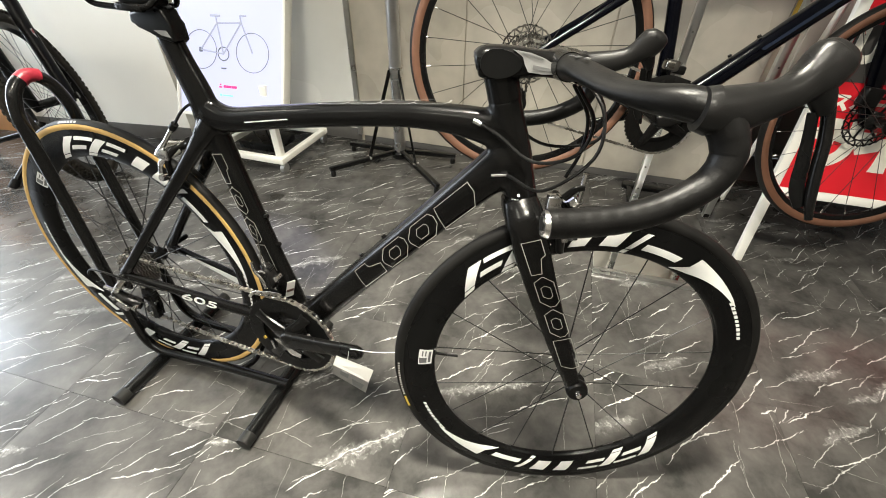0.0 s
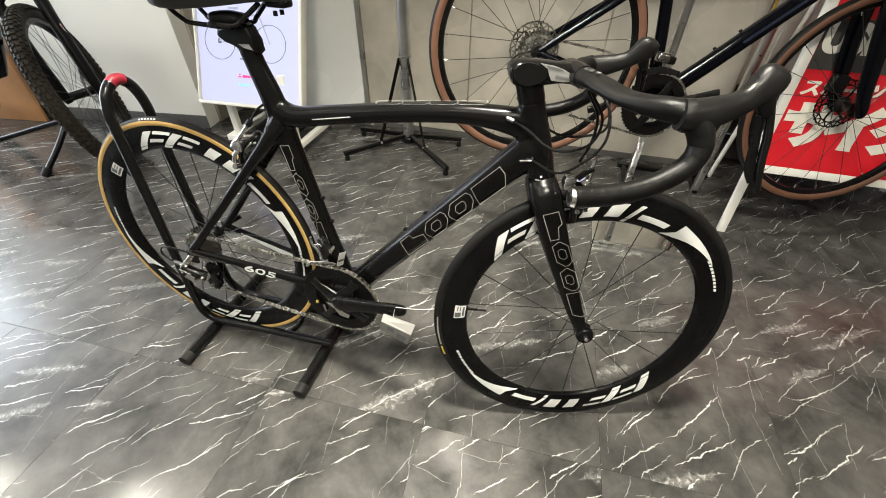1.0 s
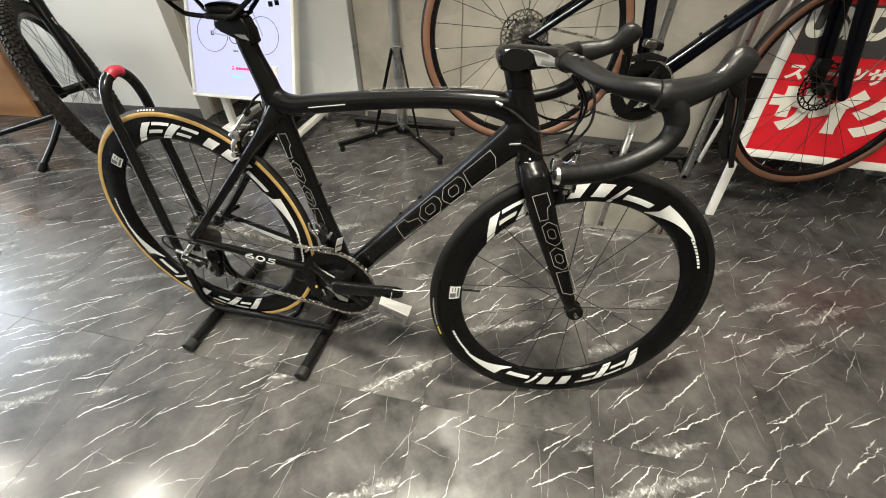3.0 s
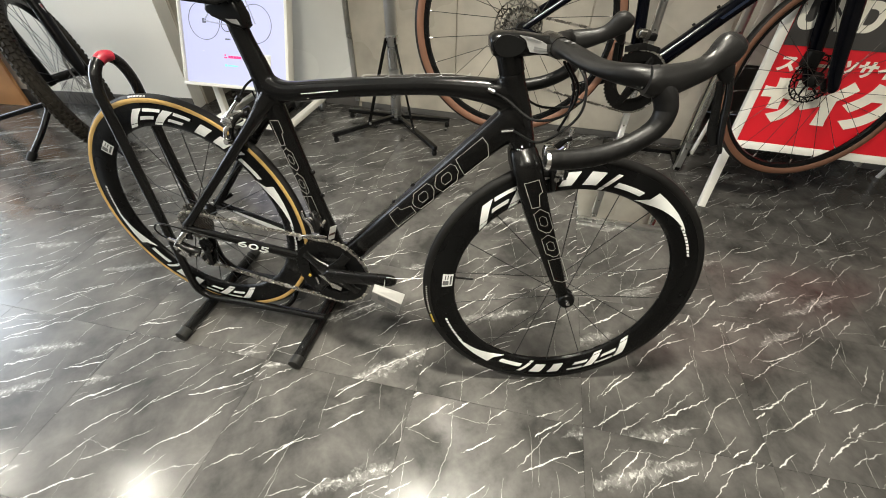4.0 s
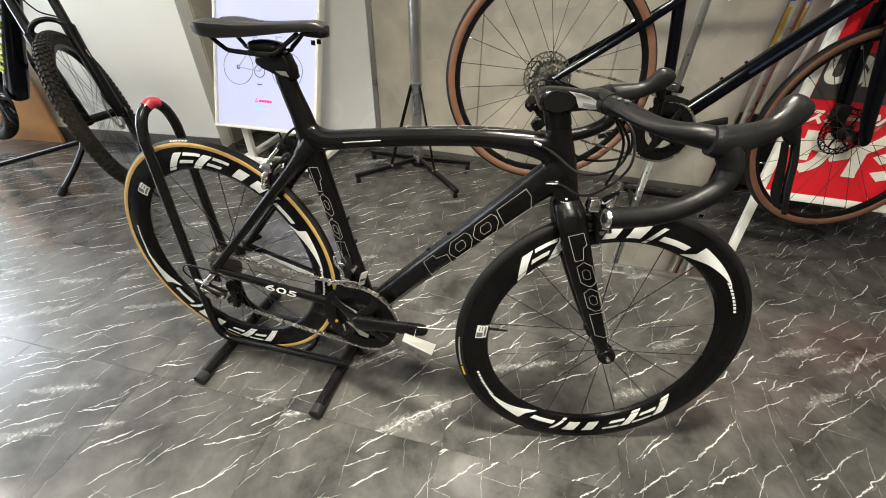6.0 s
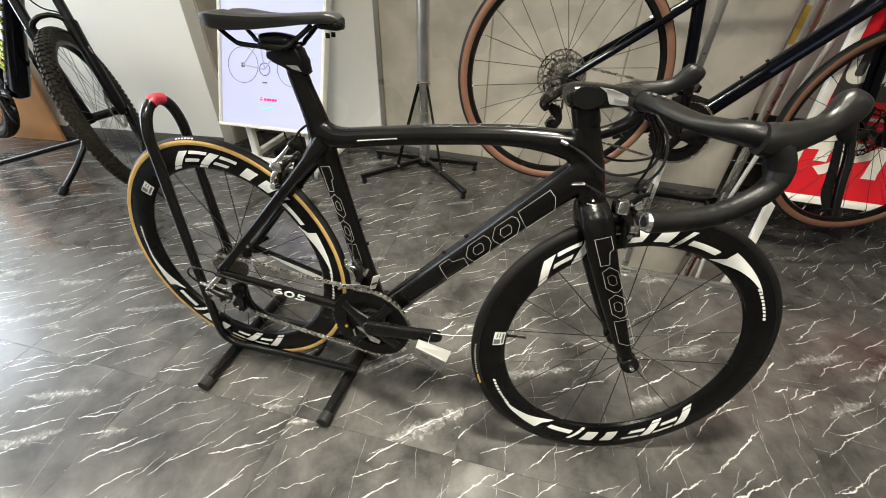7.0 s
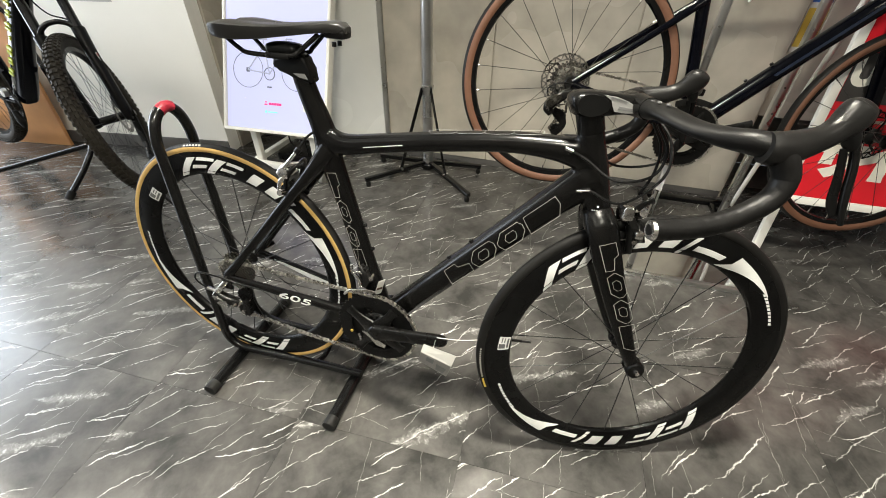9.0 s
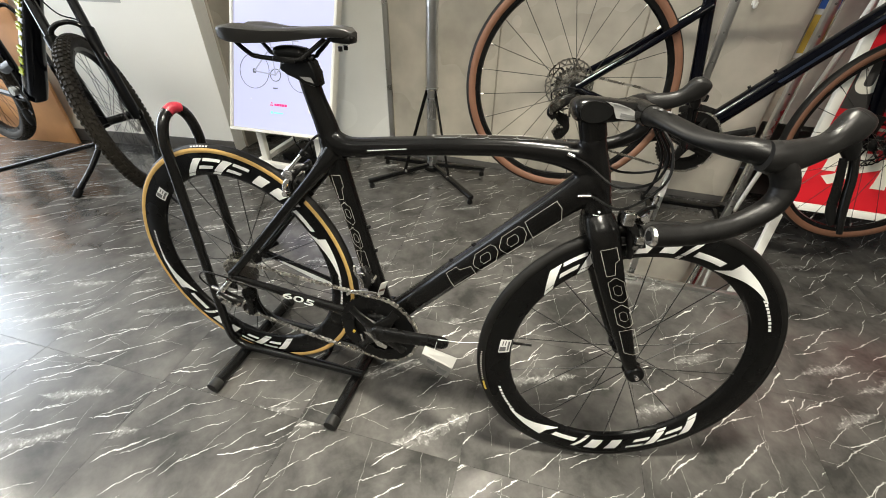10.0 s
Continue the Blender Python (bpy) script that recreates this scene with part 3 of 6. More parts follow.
def block_outlines(parent, name, a, b, half, off_y, inner=(1, 2), slope=0.0, bulge=None, depth=0.0):
    """Four outlined plain blocks along a tube from a to b (in its side plane), half the blocks' height."""
    a, b = Vector(a), Vector(b)
    d = b - a
    ln = d.length
    d = d.normalized()
    u = Vector((0, 1, 0)).cross(d)
    u = -u if u.z < 0 else u
    if abs(u.z) < 0.5:
        u = u if u.x > 0 else -u
    bm = bmesh.new()
    w = ln / 4

    def at(s, t):
        y = off_y + (bulge * (1 - math.sqrt(max(0, 1 - (t / depth) ** 2))) if bulge else 0)
        q = a + d * s + u * t
        return Vector((q.x, q.y + y, q.z)), Vector((0, -1, 0))

    for i in range(4):
        s0, s1 = w * i + w * 0.05, w * (i + 1) - w * 0.05
        c = w * 0.2
        h = half
        shape = [(s0, -h + c), (s0 + c * 0.6, -h), (s1 - c, -h), (s1, -h + c), (s1, h - c * 0.6), (s1 - c * 0.6, h), (s0 + c, h), (s0, h - c)]
        if i == 0:
            shape = [(s0, -h), (s1, -h), (s1, h * 0.1), (s0 + w * 0.5, h * 0.45), (s0 + w * 0.42, h), (s0, h)]
        if i == 3:
            shape = [(s0, -h), (s1, -h), (s1 + w * 0.15, h * 0.1), (s1 + w * 0.1, h), (s0, h)]
        fine = []
        for (p0, q0), (p1, q1) in zip(shape, shape[1:] + shape[:1]):
            for k in range(3):
                fine.append((p0 + (p1 - p0) * k / 3, q0 + (q1 - q0) * k / 3))
        pts = [at(s + slope * t, t) for s, t in fine]
        line_loop(bm, pts, 0.0012)
        if i in inner:
            sm, k = (s0 + s1) / 2, 0.42
            pts = [at(sm + (s - sm) * k + slope * t * k, t * 0.5) for s, t in fine]
            line_loop(bm, pts, 0.0010)
    return part(name, bm, DECAL_GREY, parent, "thin silver outlined block graphic")


def line_loop(bm, pts, width):
    n = len(pts)
    for i in range(n):
        (p, nrm), (q, _) = pts[i], pts[(i + 1) % n]
        d = (q - p)
        if d.length < 1e-6:
            continue
        s = d.normalized().cross(nrm) * width / 2
        e = d.normalized() * width * 0.4
        bm.faces.new([bm.verts.new(v) for v in (p - s - e, q - s + e, q + s + e, p + s - e)])


# ---------------- the black racing bicycle ----------------
RACE = pose(-0.99, -0.015, 0.354) @ pose(0, 0, 0, -4.7, 0, 0) @ pose(0, 0, 0, 0, 1.2, 0)
STEER = 16.0
AXIS_TOP, AXIS_LOW = Vector((0.795, 0, 0.478)), Vector((0.842, 0, 0.323))


def steered(deg):
    ax = (AXIS_TOP - AXIS_LOW).normalized()
    return Matrix.Translation(AXIS_LOW) @ Matrix.Rotation(radians(deg), 4, ax) @ Matrix.Translation(-AXIS_LOW)


def wrapped(pts, pitch=0.015, n=24):
    """A bar under wound tape: each turn overlaps the one before by a small step."""
    rows = smooth_path(pts, 16)
    bm = sweep(rows, n=n, side=(1, 0, 0), k=1, carry=True)
    bm.verts.ensure_lookup_table()
    run = 0.0
    for i, r in enumerate(rows):
        if i:
            run += float(np.linalg.norm(r[:3] - rows[i - 1][:3]))
        centre = Vector(r[:3])
        on = min(1.0, max(0.0, (run - 0.19) / 0.04))
        for q in range(n):
            v = bm.verts[i * n + q]
            f = (run / pitch + q / n) % 1.0
            step = 0.0004 * (f if f < 0.86 else (1 - f) * 6.1) - 0.0003
            v.co += (v.co - centre).normalized() * step * on
    return bm


def letters(text, size, parent, name, material, m, thick=0.0008, label="", bold=0.04):
    cu = bpy.data.curves.new(name, "FONT")
    cu.body, cu.size, cu.extrude, cu.align_x, cu.align_y = text, size, thick, "LEFT", "BOTTOM"
    cu.offset = size * bold
    tmp = new(name, cu)
    dg = bpy.context.evaluated_depsgraph_get()
    me = bpy.data.meshes.new_from_object(tmp.evaluated_get(dg))
    bpy.data.objects.remove(tmp)
    me.materials.clear()
    me.materials.append(material)
    me.transform(m)
    ob = new(name, me)
    ob.parent = parent
    if label:
        tagged(ob, label)
    return ob


def race_bike():
    t = thing("road_bike", "matt black carbon road bicycle with deep wheels in a floor stand", "bicycle", RACE)
    S = steered(STEER)
    rear = deep_wheel("rear_wheel", t, pose(0, 0, 0), 114, tan=True, spokes=20, cassette=True, sticker=145)
    front = deep_wheel("front_wheel", t, S @ pose(0.988, 0, 0), 144.7, spokes=18, sticker=181)
    # frame, one moulded body: main tubes
    fr = sweep([(0.297, 0, 0.388, 0.019, 0.026), (0.34, 0, 0.383, 0.020, 0.021), (0.42, 0, 0.398, 0.021, 0.0185), (0.54, 0, 0.419, 0.022, 0.018), (0.66, 0, 0.436, 0.022, 0.018), (0.74, 0, 0.438, 0.021, 0.021), (0.80, 0, 0.432, 0.020, 0.028)], n=20, power=2.6)
    sweep([(0.425, 0, -0.060, 0.030, 0.034), (0.455, 0, -0.015, 0.0285, 0.030), (0.56, 0, 0.108, 0.028, 0.0285), (0.68, 0, 0.245, 0.027, 0.028), (0.775, 0, 0.352, 0.025, 0.030), (0.825, 0, 0.402, 0.022, 0.036)], n=20, power=2.5, bm=fr)
    sweep([(0.405, 0, -0.070, 0.030, 0.030), (0.392, 0, 0.010, 0.022, 0.026), (0.362, 0, 0.120, 0.0165, 0.0245), (0.328, 0, 0.250, 0.0165, 0.0235), (0.300, 0, 0.345, 0.0175, 0.028), (0.288, 0, 0.410, 0.0165, 0.025), (0.267, 0, 0.468, 0.0146, 0.0218), (0.257, 0, 0.500, 0.0140, 0.0212), (0.252, 0, 0.518, 0.0125, 0.0180)], n=18, power=2.3, bm=fr)
    sweep([(0.846, 0, 0.322, 0.0245, 0.0245), (0.838, 0, 0.345, 0.0235, 0.024), (0.818, 0, 0.405, 0.021, 0.026), (0.802, 0, 0.455, 0.0215, 0.023), (0.796, 0, 0.476, 0.022, 0.022)], n=20, bm=fr)
    rod((0.409, -0.043, -0.063), (0.409, 0.043, -0.063), 0.0265, 28, fr)
    for sg in (-1, 1):
        sweep([(0.300, sg * 0.006, 0.376, 0.013, 0.022), (0.268, sg * 0.024, 0.326, 0.010, 0.0145), (0.250, sg * 0.029, 0.304, 0.009, 0.0130)], n=14, bm=fr)
        sweep([(0.400, sg * 0.018, -0.058, 0.018, 0.024), (0.345, sg * 0.031, -0.046, 0.012, 0.0165), (0.310, sg * 0.035, -0.041, 0.0105, 0.0150)], n=14, bm=fr)
    frame_ob = moulded(part("frame", fr, CARBON, t, "matt black carbon frame"), 0.0032, 8)
    for sg in (-1, 1):
        part("chainstay", sweep([(0.385, sg * 0.028, -0.052, 0.014, 0.018), (0.30, sg * 0.036, -0.040, 0.011, 0.015), (0.15, sg * 0.050, -0.018, 0.009, 0.012), (0.02, sg * 0.062, -0.001, 0.007, 0.010), (-0.006, sg * 0.063, 0.0, 0.005, 0.012)], n=14), CARBON, t)
        part("seatstay", sweep([(0.302, sg * 0.010, 0.372, 0.012, 0.020), (0.265, sg * 0.026, 0.322, 0.010, 0.014), (0.17, sg * 0.040, 0.208, 0.0085, 0.0115), (0.05, sg * 0.058, 0.062, 0.0075, 0.0105), (0.0, sg * 0.063, 0.003, 0.005, 0.012)], n=14), CARBON, t)
        part("dropout", box(-0.012, 0.016, sg * 0.062 - 0.003, sg * 0.062 + 0.003, -0.018, 0.016, 0.002), DARK_STEEL, t)
    part("stay_graphic", sweep([(0.06, 0.0490, -0.0035, 0.0006, 0.003), (0.20, 0.0345, -0.0240, 0.0006, 0.0085), (0.31, 0.0235, -0.0410, 0.0006, 0.0110)], n=10), DECAL, t, "pale printed stripe inside the chainstay")
    # frame graphics: outlined plain blocks, a model mark as bars, small print
    block_outlines(frame_ob, "down_tube_graphic", (0.575, 0, 0.125), (0.770, 0, 0.341), 0.018, -0.0292, bulge=0.012, depth=0.034, slope=0.25)
    block_outlines(frame_ob, "seat_tube_graphic", (0.305, 0, 0.325), (0.370, 0, 0.085), 0.0105, -0.0172, slope=0.1, bulge=0.006, depth=0.026)
    letters("605", 0.034, frame_ob, "chainstay_mark", DECAL, Matrix(((0.104 / 0.0585, 0.38, -0.035, 0.140), (0.0072 / 0.0585, 0.0, -1, -0.0612), (-0.0125 / 0.0585, 0.80, 0, -0.0315), (0, 0, 0, 1))), 0.0006, "silver white printed model number", 0.0)
    bm = bmesh.new()
    for j in range(16):
        x = 0.385 + j * 0.0052
        box(x, x + 0.0042, -0.0216, -0.0211, 0.3900 + j * 0.00105, 0.3916 + j * 0.00105, 0, 1, bm)
    part("small_print", bm, DECAL, frame_ob, "tiny white unreadable print on the top tube")
    bm = bmesh.new()
    for j in range(5):
        box(0.829 + j * 0.0038, 0.8315 + j * 0.0038, -0.0253, -0.0247, 0.3435, 0.3452, 0, 1, bm)
    rod((0.838, -0.0256, 0.352), (0.838, -0.0235, 0.351), 0.0019, 14, bm)
    part("head_badge", bm, DECAL, frame_ob, "small white print on the head tube")
    bm = bmesh.new()
    for j in range(4):
        x = 0.52 + j * 0.052
        pts = [(x, 0.012), (x + 0.04, 0.012), (x + 0.046, 0.006), (x + 0.046, -0.006), (x + 0.04, -0.012), (x, -0.012), (x - 0.006, -0.006), (x - 0.006, 0.006)]
        line_loop(bm, [(Vector((p, q, 0.4366 + (p - 0.52) * 0.128 - q * q * 9)), Vector((0, 0, 1))) for p, q in pts], 0.0013)
    part("top_tube_graphic", bm, STEM_GREY, frame_ob, "thin silver outlined block graphic")
    slab = Matrix(((0.0130, -0.0122, 0.50, 0.4090), (0.010, 0.0, -0.86, -0.0260), (0.0030, -0.0440, 0, 0.0690), (0, 0, 0, 1)))
    part("label", box(0, 1, 0, 1, -0.0008, 0.0006, 0, 1, None, slab), PAPER, frame_ob, "small white label above the crank")
    part("label_print", box(0.06, 0.94, 0.50, 0.66, 0.0006, 0.0012, 0, 1, None, slab), LABEL_BROWN, frame_ob, "brown printed line")
    # seat mast head and saddle clamp
    cap = plate([(0.202, 0.523), (0.205, 0.532), (0.246, 0.5440), (0.263, 0.5450), (0.272, 0.539), (0.2785, 0.520), (0.2835, 0.499), (0.278, 0.4945), (0.254, 0.500), (0.235, 0.5075), (0.216, 0.5130), (0.204, 0.5175)], -0.0150, 0.0150)
    bmesh.ops.bevel(cap, geom=[e for e in cap.edges if abs(e.verts[0].co.y - e.verts[1].co.y) < 1e-5], offset=0.005, segments=3, affect="EDGES", profile=0.5)
    cap_ob = part("seat_mast_cap", cap, BLACK_PLASTIC, t, "black seat mast cap with a grey flash")
    part("cap_flash", plate([(0.246, 0.5110), (0.270, 0.5122), (0.2765, 0.5025), (0.258, 0.5050)], -0.0156, -0.0148), STEM_GREY, cap_ob, "grey printed flash")
    part("cap_bolt", rod((0.207, -0.008, 0.531), (0.203, -0.008, 0.540), 0.0045, 12), SILVER, cap_ob)
    clamp = part("saddle_clamp", sweep([(0.194, 0, 0.549, 0.015, 0.006), (0.202, 0, 0.550, 0.021, 0.010), (0.228, 0, 0.550, 0.022, 0.012), (0.250, 0, 0.550, 0.021, 0.010), (0.258, 0, 0.550, 0.015, 0.006)], n=20, power=3), BLACK_PLASTIC, t)
    part("clamp_jaw", box(0.202, 0.250, -0.031, -0.020, 0.535, 0.546, 0.003), DARK_STEEL, clamp, "dark side jaw of the saddle clamp")
    # saddle
    sd = bmesh.new()
    secs = [(0.104, 0.038, 0.577, 0.010), (0.108, 0.054, 0.583, 0.022), (0.118, 0.063, 0.588, 0.034), (0.138, 0.068, 0.590, 0.041), (0.162, 0.063, 0.589, 0.041), (0.202, 0.047, 0.588, 0.034), (0.242, 0.034, 0.590, 0.028), (0.290, 0.027, 0.595, 0.024), (0.328, 0.0235, 0.599, 0.023), (0.348, 0.0190, 0.598, 0.021), (0.358, 0.0110, 0.592, 0.013)]
    rings = []
    for x, w, zt, dep in secs:
        ring = []
        for q in range(24):
            a = 2 * math.pi * q / 24
            y = w * math.copysign(abs(math.cos(a)) ** 0.75, math.cos(a))
            z = zt - 0.10 * (abs(y) ** 1.6) + (0.004 * math.sin(a) if math.sin(a) > 0 else 0)
            if math.sin(a) < 0:
                z -= dep * abs(math.sin(a)) ** 0.6 * (0.35 + 0.65 * (abs(y) / w) ** 2 if abs(y) > 0 else 0.35)
            if abs(y) < 0.010 and math.sin(a) > 0 and 0.09 < x < 0.27:
                z -= 0.005
            ring.append(sd.verts.new((x, y, z)))
        rings.append(ring)
    for r0, r1 in zip(rings, rings[1:]):
        for q in range(24):
            sd.faces.new((r0[q], r0[(q + 1) % 24], r1[(q + 1) % 24], r1[q]))
    sd.faces.new(rings[0][::-1])
    sd.faces.new(rings[-1])
    part("saddle", sd, SADDLE, t, "black short-nosed padded saddle")
    part("saddle_nose_block", box(0.316, 0.357, -0.016, 0.016, 0.5755, 0.590, 0.005), BLACK_PLASTIC, t)
    for sg in (-1, 1):
        part("saddle_rail", sweep([(0.126, sg * 0.034, 0.566), (0.148, sg * 0.030, 0.548), (0.168, sg * 0.026, 0.540), (0.250, sg * 0.026, 0.542), (0.272, sg * 0.020, 0.554), (0.304, sg * 0.010, 0.580)], 0.0042, 10), DARK_STEEL, t)
        part("bolt", rod((0.334, sg * 0.010, 0.563), (0.334, sg * 0.010, 0.571), 0.004, 10), DARK_STEEL, t)
    # crankset
    C = (0.409, -0.063)

    def ringm(y):
        return pose(C[0], y, C[1])

    part("chainring", gear(0.1045, 52, 0.068, -0.0485, -0.0455, 0.004), BLACK_PLASTIC, t, "black outer chainring", ringm(0))
    part("chainring", gear(0.079, 38, 0.046, -0.0405, -0.038, 0.004), BLACK_PLASTIC, t, "black inner chainring", ringm(0))
    for a in (35, 125, 215, 305):
        arm = sweep([(0.004, -0.053, 0, 0.006, 0.024), (0.035, -0.0525, 0, 0.006, 0.017), (0.065, -0.051, 0, 0.005, 0.012), (0.086, -0.049, 0, 0.004, 0.014)], n=12, power=3)
        part("spider_arm", arm, CRANK_BLACK, t, m=ringm(0) @ pose(0, 0, 0, 0, a, 0))
    part("chainring_bolt", rod((0.07, -0.052, 0.02), (0.07, -0.047, 0.02), 0.004, 10), YELLOW, t, "small amber bolt cover", ringm(0) @ pose(0, 0, 0, 0, 175, 0))
    ang = 14.0
    crank = part("crank_arm", sweep([(-0.012, -0.059, 0, 0.007, 0.012), (-0.006, -0.060, 0, 0.010, 0.0185), (0.006, -0.061, 0, 0.011, 0.0215), (0.03, -0.063, 0, 0.010, 0.0195), (0.10, -0.069, 0, 0.009, 0.0170), (0.165, -0.074, 0, 0.009, 0.0168), (0.183, -0.075, 0, 0.0085, 0.0145), (0.191, -0.075, 0, 0.007, 0.009), (0.194, -0.075, 0, 0.004, 0.003)], n=20, power=3), CRANK_BLACK, t, "black hollow crank arm", ringm(0) @ pose(0, 0, 0, 0, -ang, 0))
    part("pedal_hole", lathe([(0.0098, -0.0850), (0.0070, -0.0850), (0.0070, -0.070), (0.0098, -0.070)], 20), DARK_STEEL, crank, "open threaded pedal hole", pose(0.178, 0, 0))
    # silver plates shaped like the reflections on the gloss black spider
    part("crank_glint", plate([(-0.034, -0.006), (-0.020, -0.004), (0.004, -0.022), (0.030, -0.033), (0.026, -0.046), (0.002, -0.042), (-0.010, -0.024)], -0.0625, -0.0595), SILVER, t, "silver plate shaped as a reflection on the gloss spider", ringm(0))
    part("crank_glint", plate([(-0.046, -0.020), (-0.041, -0.018), (-0.036, -0.040), (-0.041, -0.044)], -0.0605, -0.0580), SILVER, t, "", ringm(0))
    part("crank_arm", sweep([(0.0, 0.062, 0, 0.010, 0.020), (-0.08, 0.072, 0, 0.009, 0.014), (-0.172, 0.080, 0, 0.008, 0.012)], n=12, power=3), CARBON, t, "", ringm(0) @ pose(0, 0, 0, 0, -ang, 0))
    # chain: over the outer ring, over a middle sprocket, through the derailleur
    cy = -0.046
    path = []
    for a in range(100, -101, -8):
        path.append((C[0] + 0.1035 * math.cos(radians(a)), cy, C[1] + 0.1035 * math.sin(radians(a))))
    path += [(0.20, -0.044, -0.155), (0.035, -0.042, -0.138)]
    path += [(0.012 + 0.022 * math.cos(radians(a)), -0.042, -0.122 + 0.022 * math.sin(radians(a))) for a in range(-60, -240, -25)]
    path += [(0.024, -0.042, -0.090), (0.030, -0.042, -0.066), (0.012, -0.042, -0.048)]
    path += [(0.038 * math.cos(radians(a)), -0.042, 0.038 * math.sin(radians(a))) for a in range(-100, -271, -17)]
    path += [(0.20, -0.044, 0.037), (C[0] + 0.1035 * math.cos(radians(100)), cy, C[1] + 0.1035 * math.sin(radians(100)))]
    chain(t, path)
    # rear derailleur
    rd = part("rear_derailleur", sweep([(-0.036, -0.078, -0.048, 0.010, 0.012), (-0.022, -0.079, -0.060, 0.012, 0.015), (0.000, -0.075, -0.070, 0.012, 0.015), (0.018, -0.068, -0.078, 0.010, 0.013)], n=16, power=3), DARK_STEEL, t, "black and silver rear derailleur")
    part("knuckle", sweep([(0.004, -0.072, -0.004, 0.006, 0.007), (-0.012, -0.078, -0.024, 0.007, 0.008), (-0.030, -0.079, -0.046, 0.008, 0.009), (-0.042, -0.080, -0.058, 0.006, 0.006)], n=14), STEEL, rd, "polished knuckle")
    for y in (-0.054, -0.036):
        part("inner_cage" if y > -0.05 else "outer_cage", sweep([(0.022, y, -0.062, 0.0015, 0.014), (0.027, y, -0.092, 0.0015, 0.011), (0.020, y, -0.128, 0.0015, 0.013)], n=10), DARK_STEEL, rd)
    for z, x in ((-0.066, 0.022), (-0.122, 0.014)):
        part("jockey_wheel", gear(0.020, 11, 0.006, -0.050, -0.040, 0.004), BLACK_PLASTIC, rd, m=pose(x, 0, z))
        part("jockey_cap", rod((x, -0.0585, z), (x, -0.0530, z), 0.0060, 14), STEEL if z < -0.1 else DARK_STEEL, rd)
    part("link_plate", plate([(-0.036, -0.050), (-0.024, -0.050), (0.004, -0.066), (0.006, -0.080), (-0.002, -0.084), (-0.026, -0.072)], -0.0945, -0.0905), SILVER, rd, "polished link plate")
    part("pivot_bolt", rod((-0.022, -0.099, -0.060), (-0.022, -0.089, -0.060), 0.0045, 12), DARK_STEEL, rd)
    part("pivot_bolt", rod((0.016, -0.090, -0.076), (0.016, -0.078, -0.076), 0.006, 12), SILVER, rd)
    part("limit_screw", rod((-0.012, -0.086, -0.090), (-0.004, -0.080, -0.082), 0.0030, 10), STEEL, rd)
    part("hanger", box(-0.010, 0.012, -0.072, -0.064, -0.034, -0.002, 0.003), DARK_STEEL, rd)
    part("barrel", rod((-0.034, -0.079, -0.044), (-0.056, -0.082, -0.036), 0.0050, 12), SILVER, rd, "silver cable adjuster")
    part("gear_cable", sweep([(0.10, -0.062, -0.016), (0.05, -0.074, -0.004), (-0.01, -0.086, 0.016), (-0.065, -0.086, 0.014), (-0.085, -0.084, -0.010), (-0.074, -0.082, -0.029), (-0.056, -0.082, -0.036)], 0.0022, 8), BLACK_PLASTIC, t)
    part("axle_nut", rod((0, -0.064, 0), (0, -0.078, 0), 0.008, 16, None, 0.006), DARK_STEEL, t)
    part("axle_lever", sweep([(0, 0.066, 0, 0.006, 0.006), (0.005, 0.078, 0.005, 0.005, 0.006), (0.04, 0.082, 0.03, 0.003, 0.006)], n=10), DARK_STEEL, t)
    # front derailleur
    fd = part("front_derailleur", sweep([(0.366, -0.030, 0.108, 0.008, 0.007), (0.376, -0.034, 0.094, 0.012, 0.011), (0.382, -0.036, 0.076, 0.012, 0.012), (0.378, -0.040, 0.060, 0.010, 0.008)], n=12, power=3), DARK_STEEL, t, "dark front derailleur with steel cage")
    part("cage", sweep([(0.330, -0.053, 0.030, 0.0008, 0.0028), (0.345, -0.053, 0.044, 0.0008, 0.0034), (0.367, -0.053, 0.0515, 0.0008, 0.0036), (0.397, -0.053, 0.0570, 0.0008, 0.0036), (0.412, -0.052, 0.057, 0.0008, 0.0030)], n=8, power=4), STEEL, fd, "bright steel cage")
    part("cage_arm", sweep([(0.3524, -0.047, 0.1180, 0.0032, 0.0030), (0.3540, -0.047, 0.0992, 0.0036, 0.0034), (0.3644, -0.047, 0.0871, 0.0040, 0.0042), (0.3708, -0.047, 0.0747, 0.0040, 0.0046), (0.3726, -0.047, 0.0600, 0.0036, 0.0040)], n=12), SILVER, fd, "silver link arm")
    part("link", sweep([(0.3570, -0.047, 0.0960, 0.0026, 0.0026), (0.3700, -0.046, 0.1010, 0.0030, 0.0030), (0.3760, -0.044, 0.0960, 0.0026, 0.0026)], n=10), SILVER, fd)
    part("clamp_bolt", rod((0.3950, -0.042, 0.0840), (0.3930, -0.024, 0.0820), 0.0055, 14), SILVER, fd)
    part("clamp_bolt", rod((0.3814, -0.040, 0.1040), (0.3800, -0.026, 0.1030), 0.0050, 14), BLACK_PLASTIC, fd)
    part("inner_wire", rod((0.3560, -0.0200, 0.180), (0.3700, -0.0400, 0.100), 0.0011, 6), STEEL, fd, "thin steel gear wire")
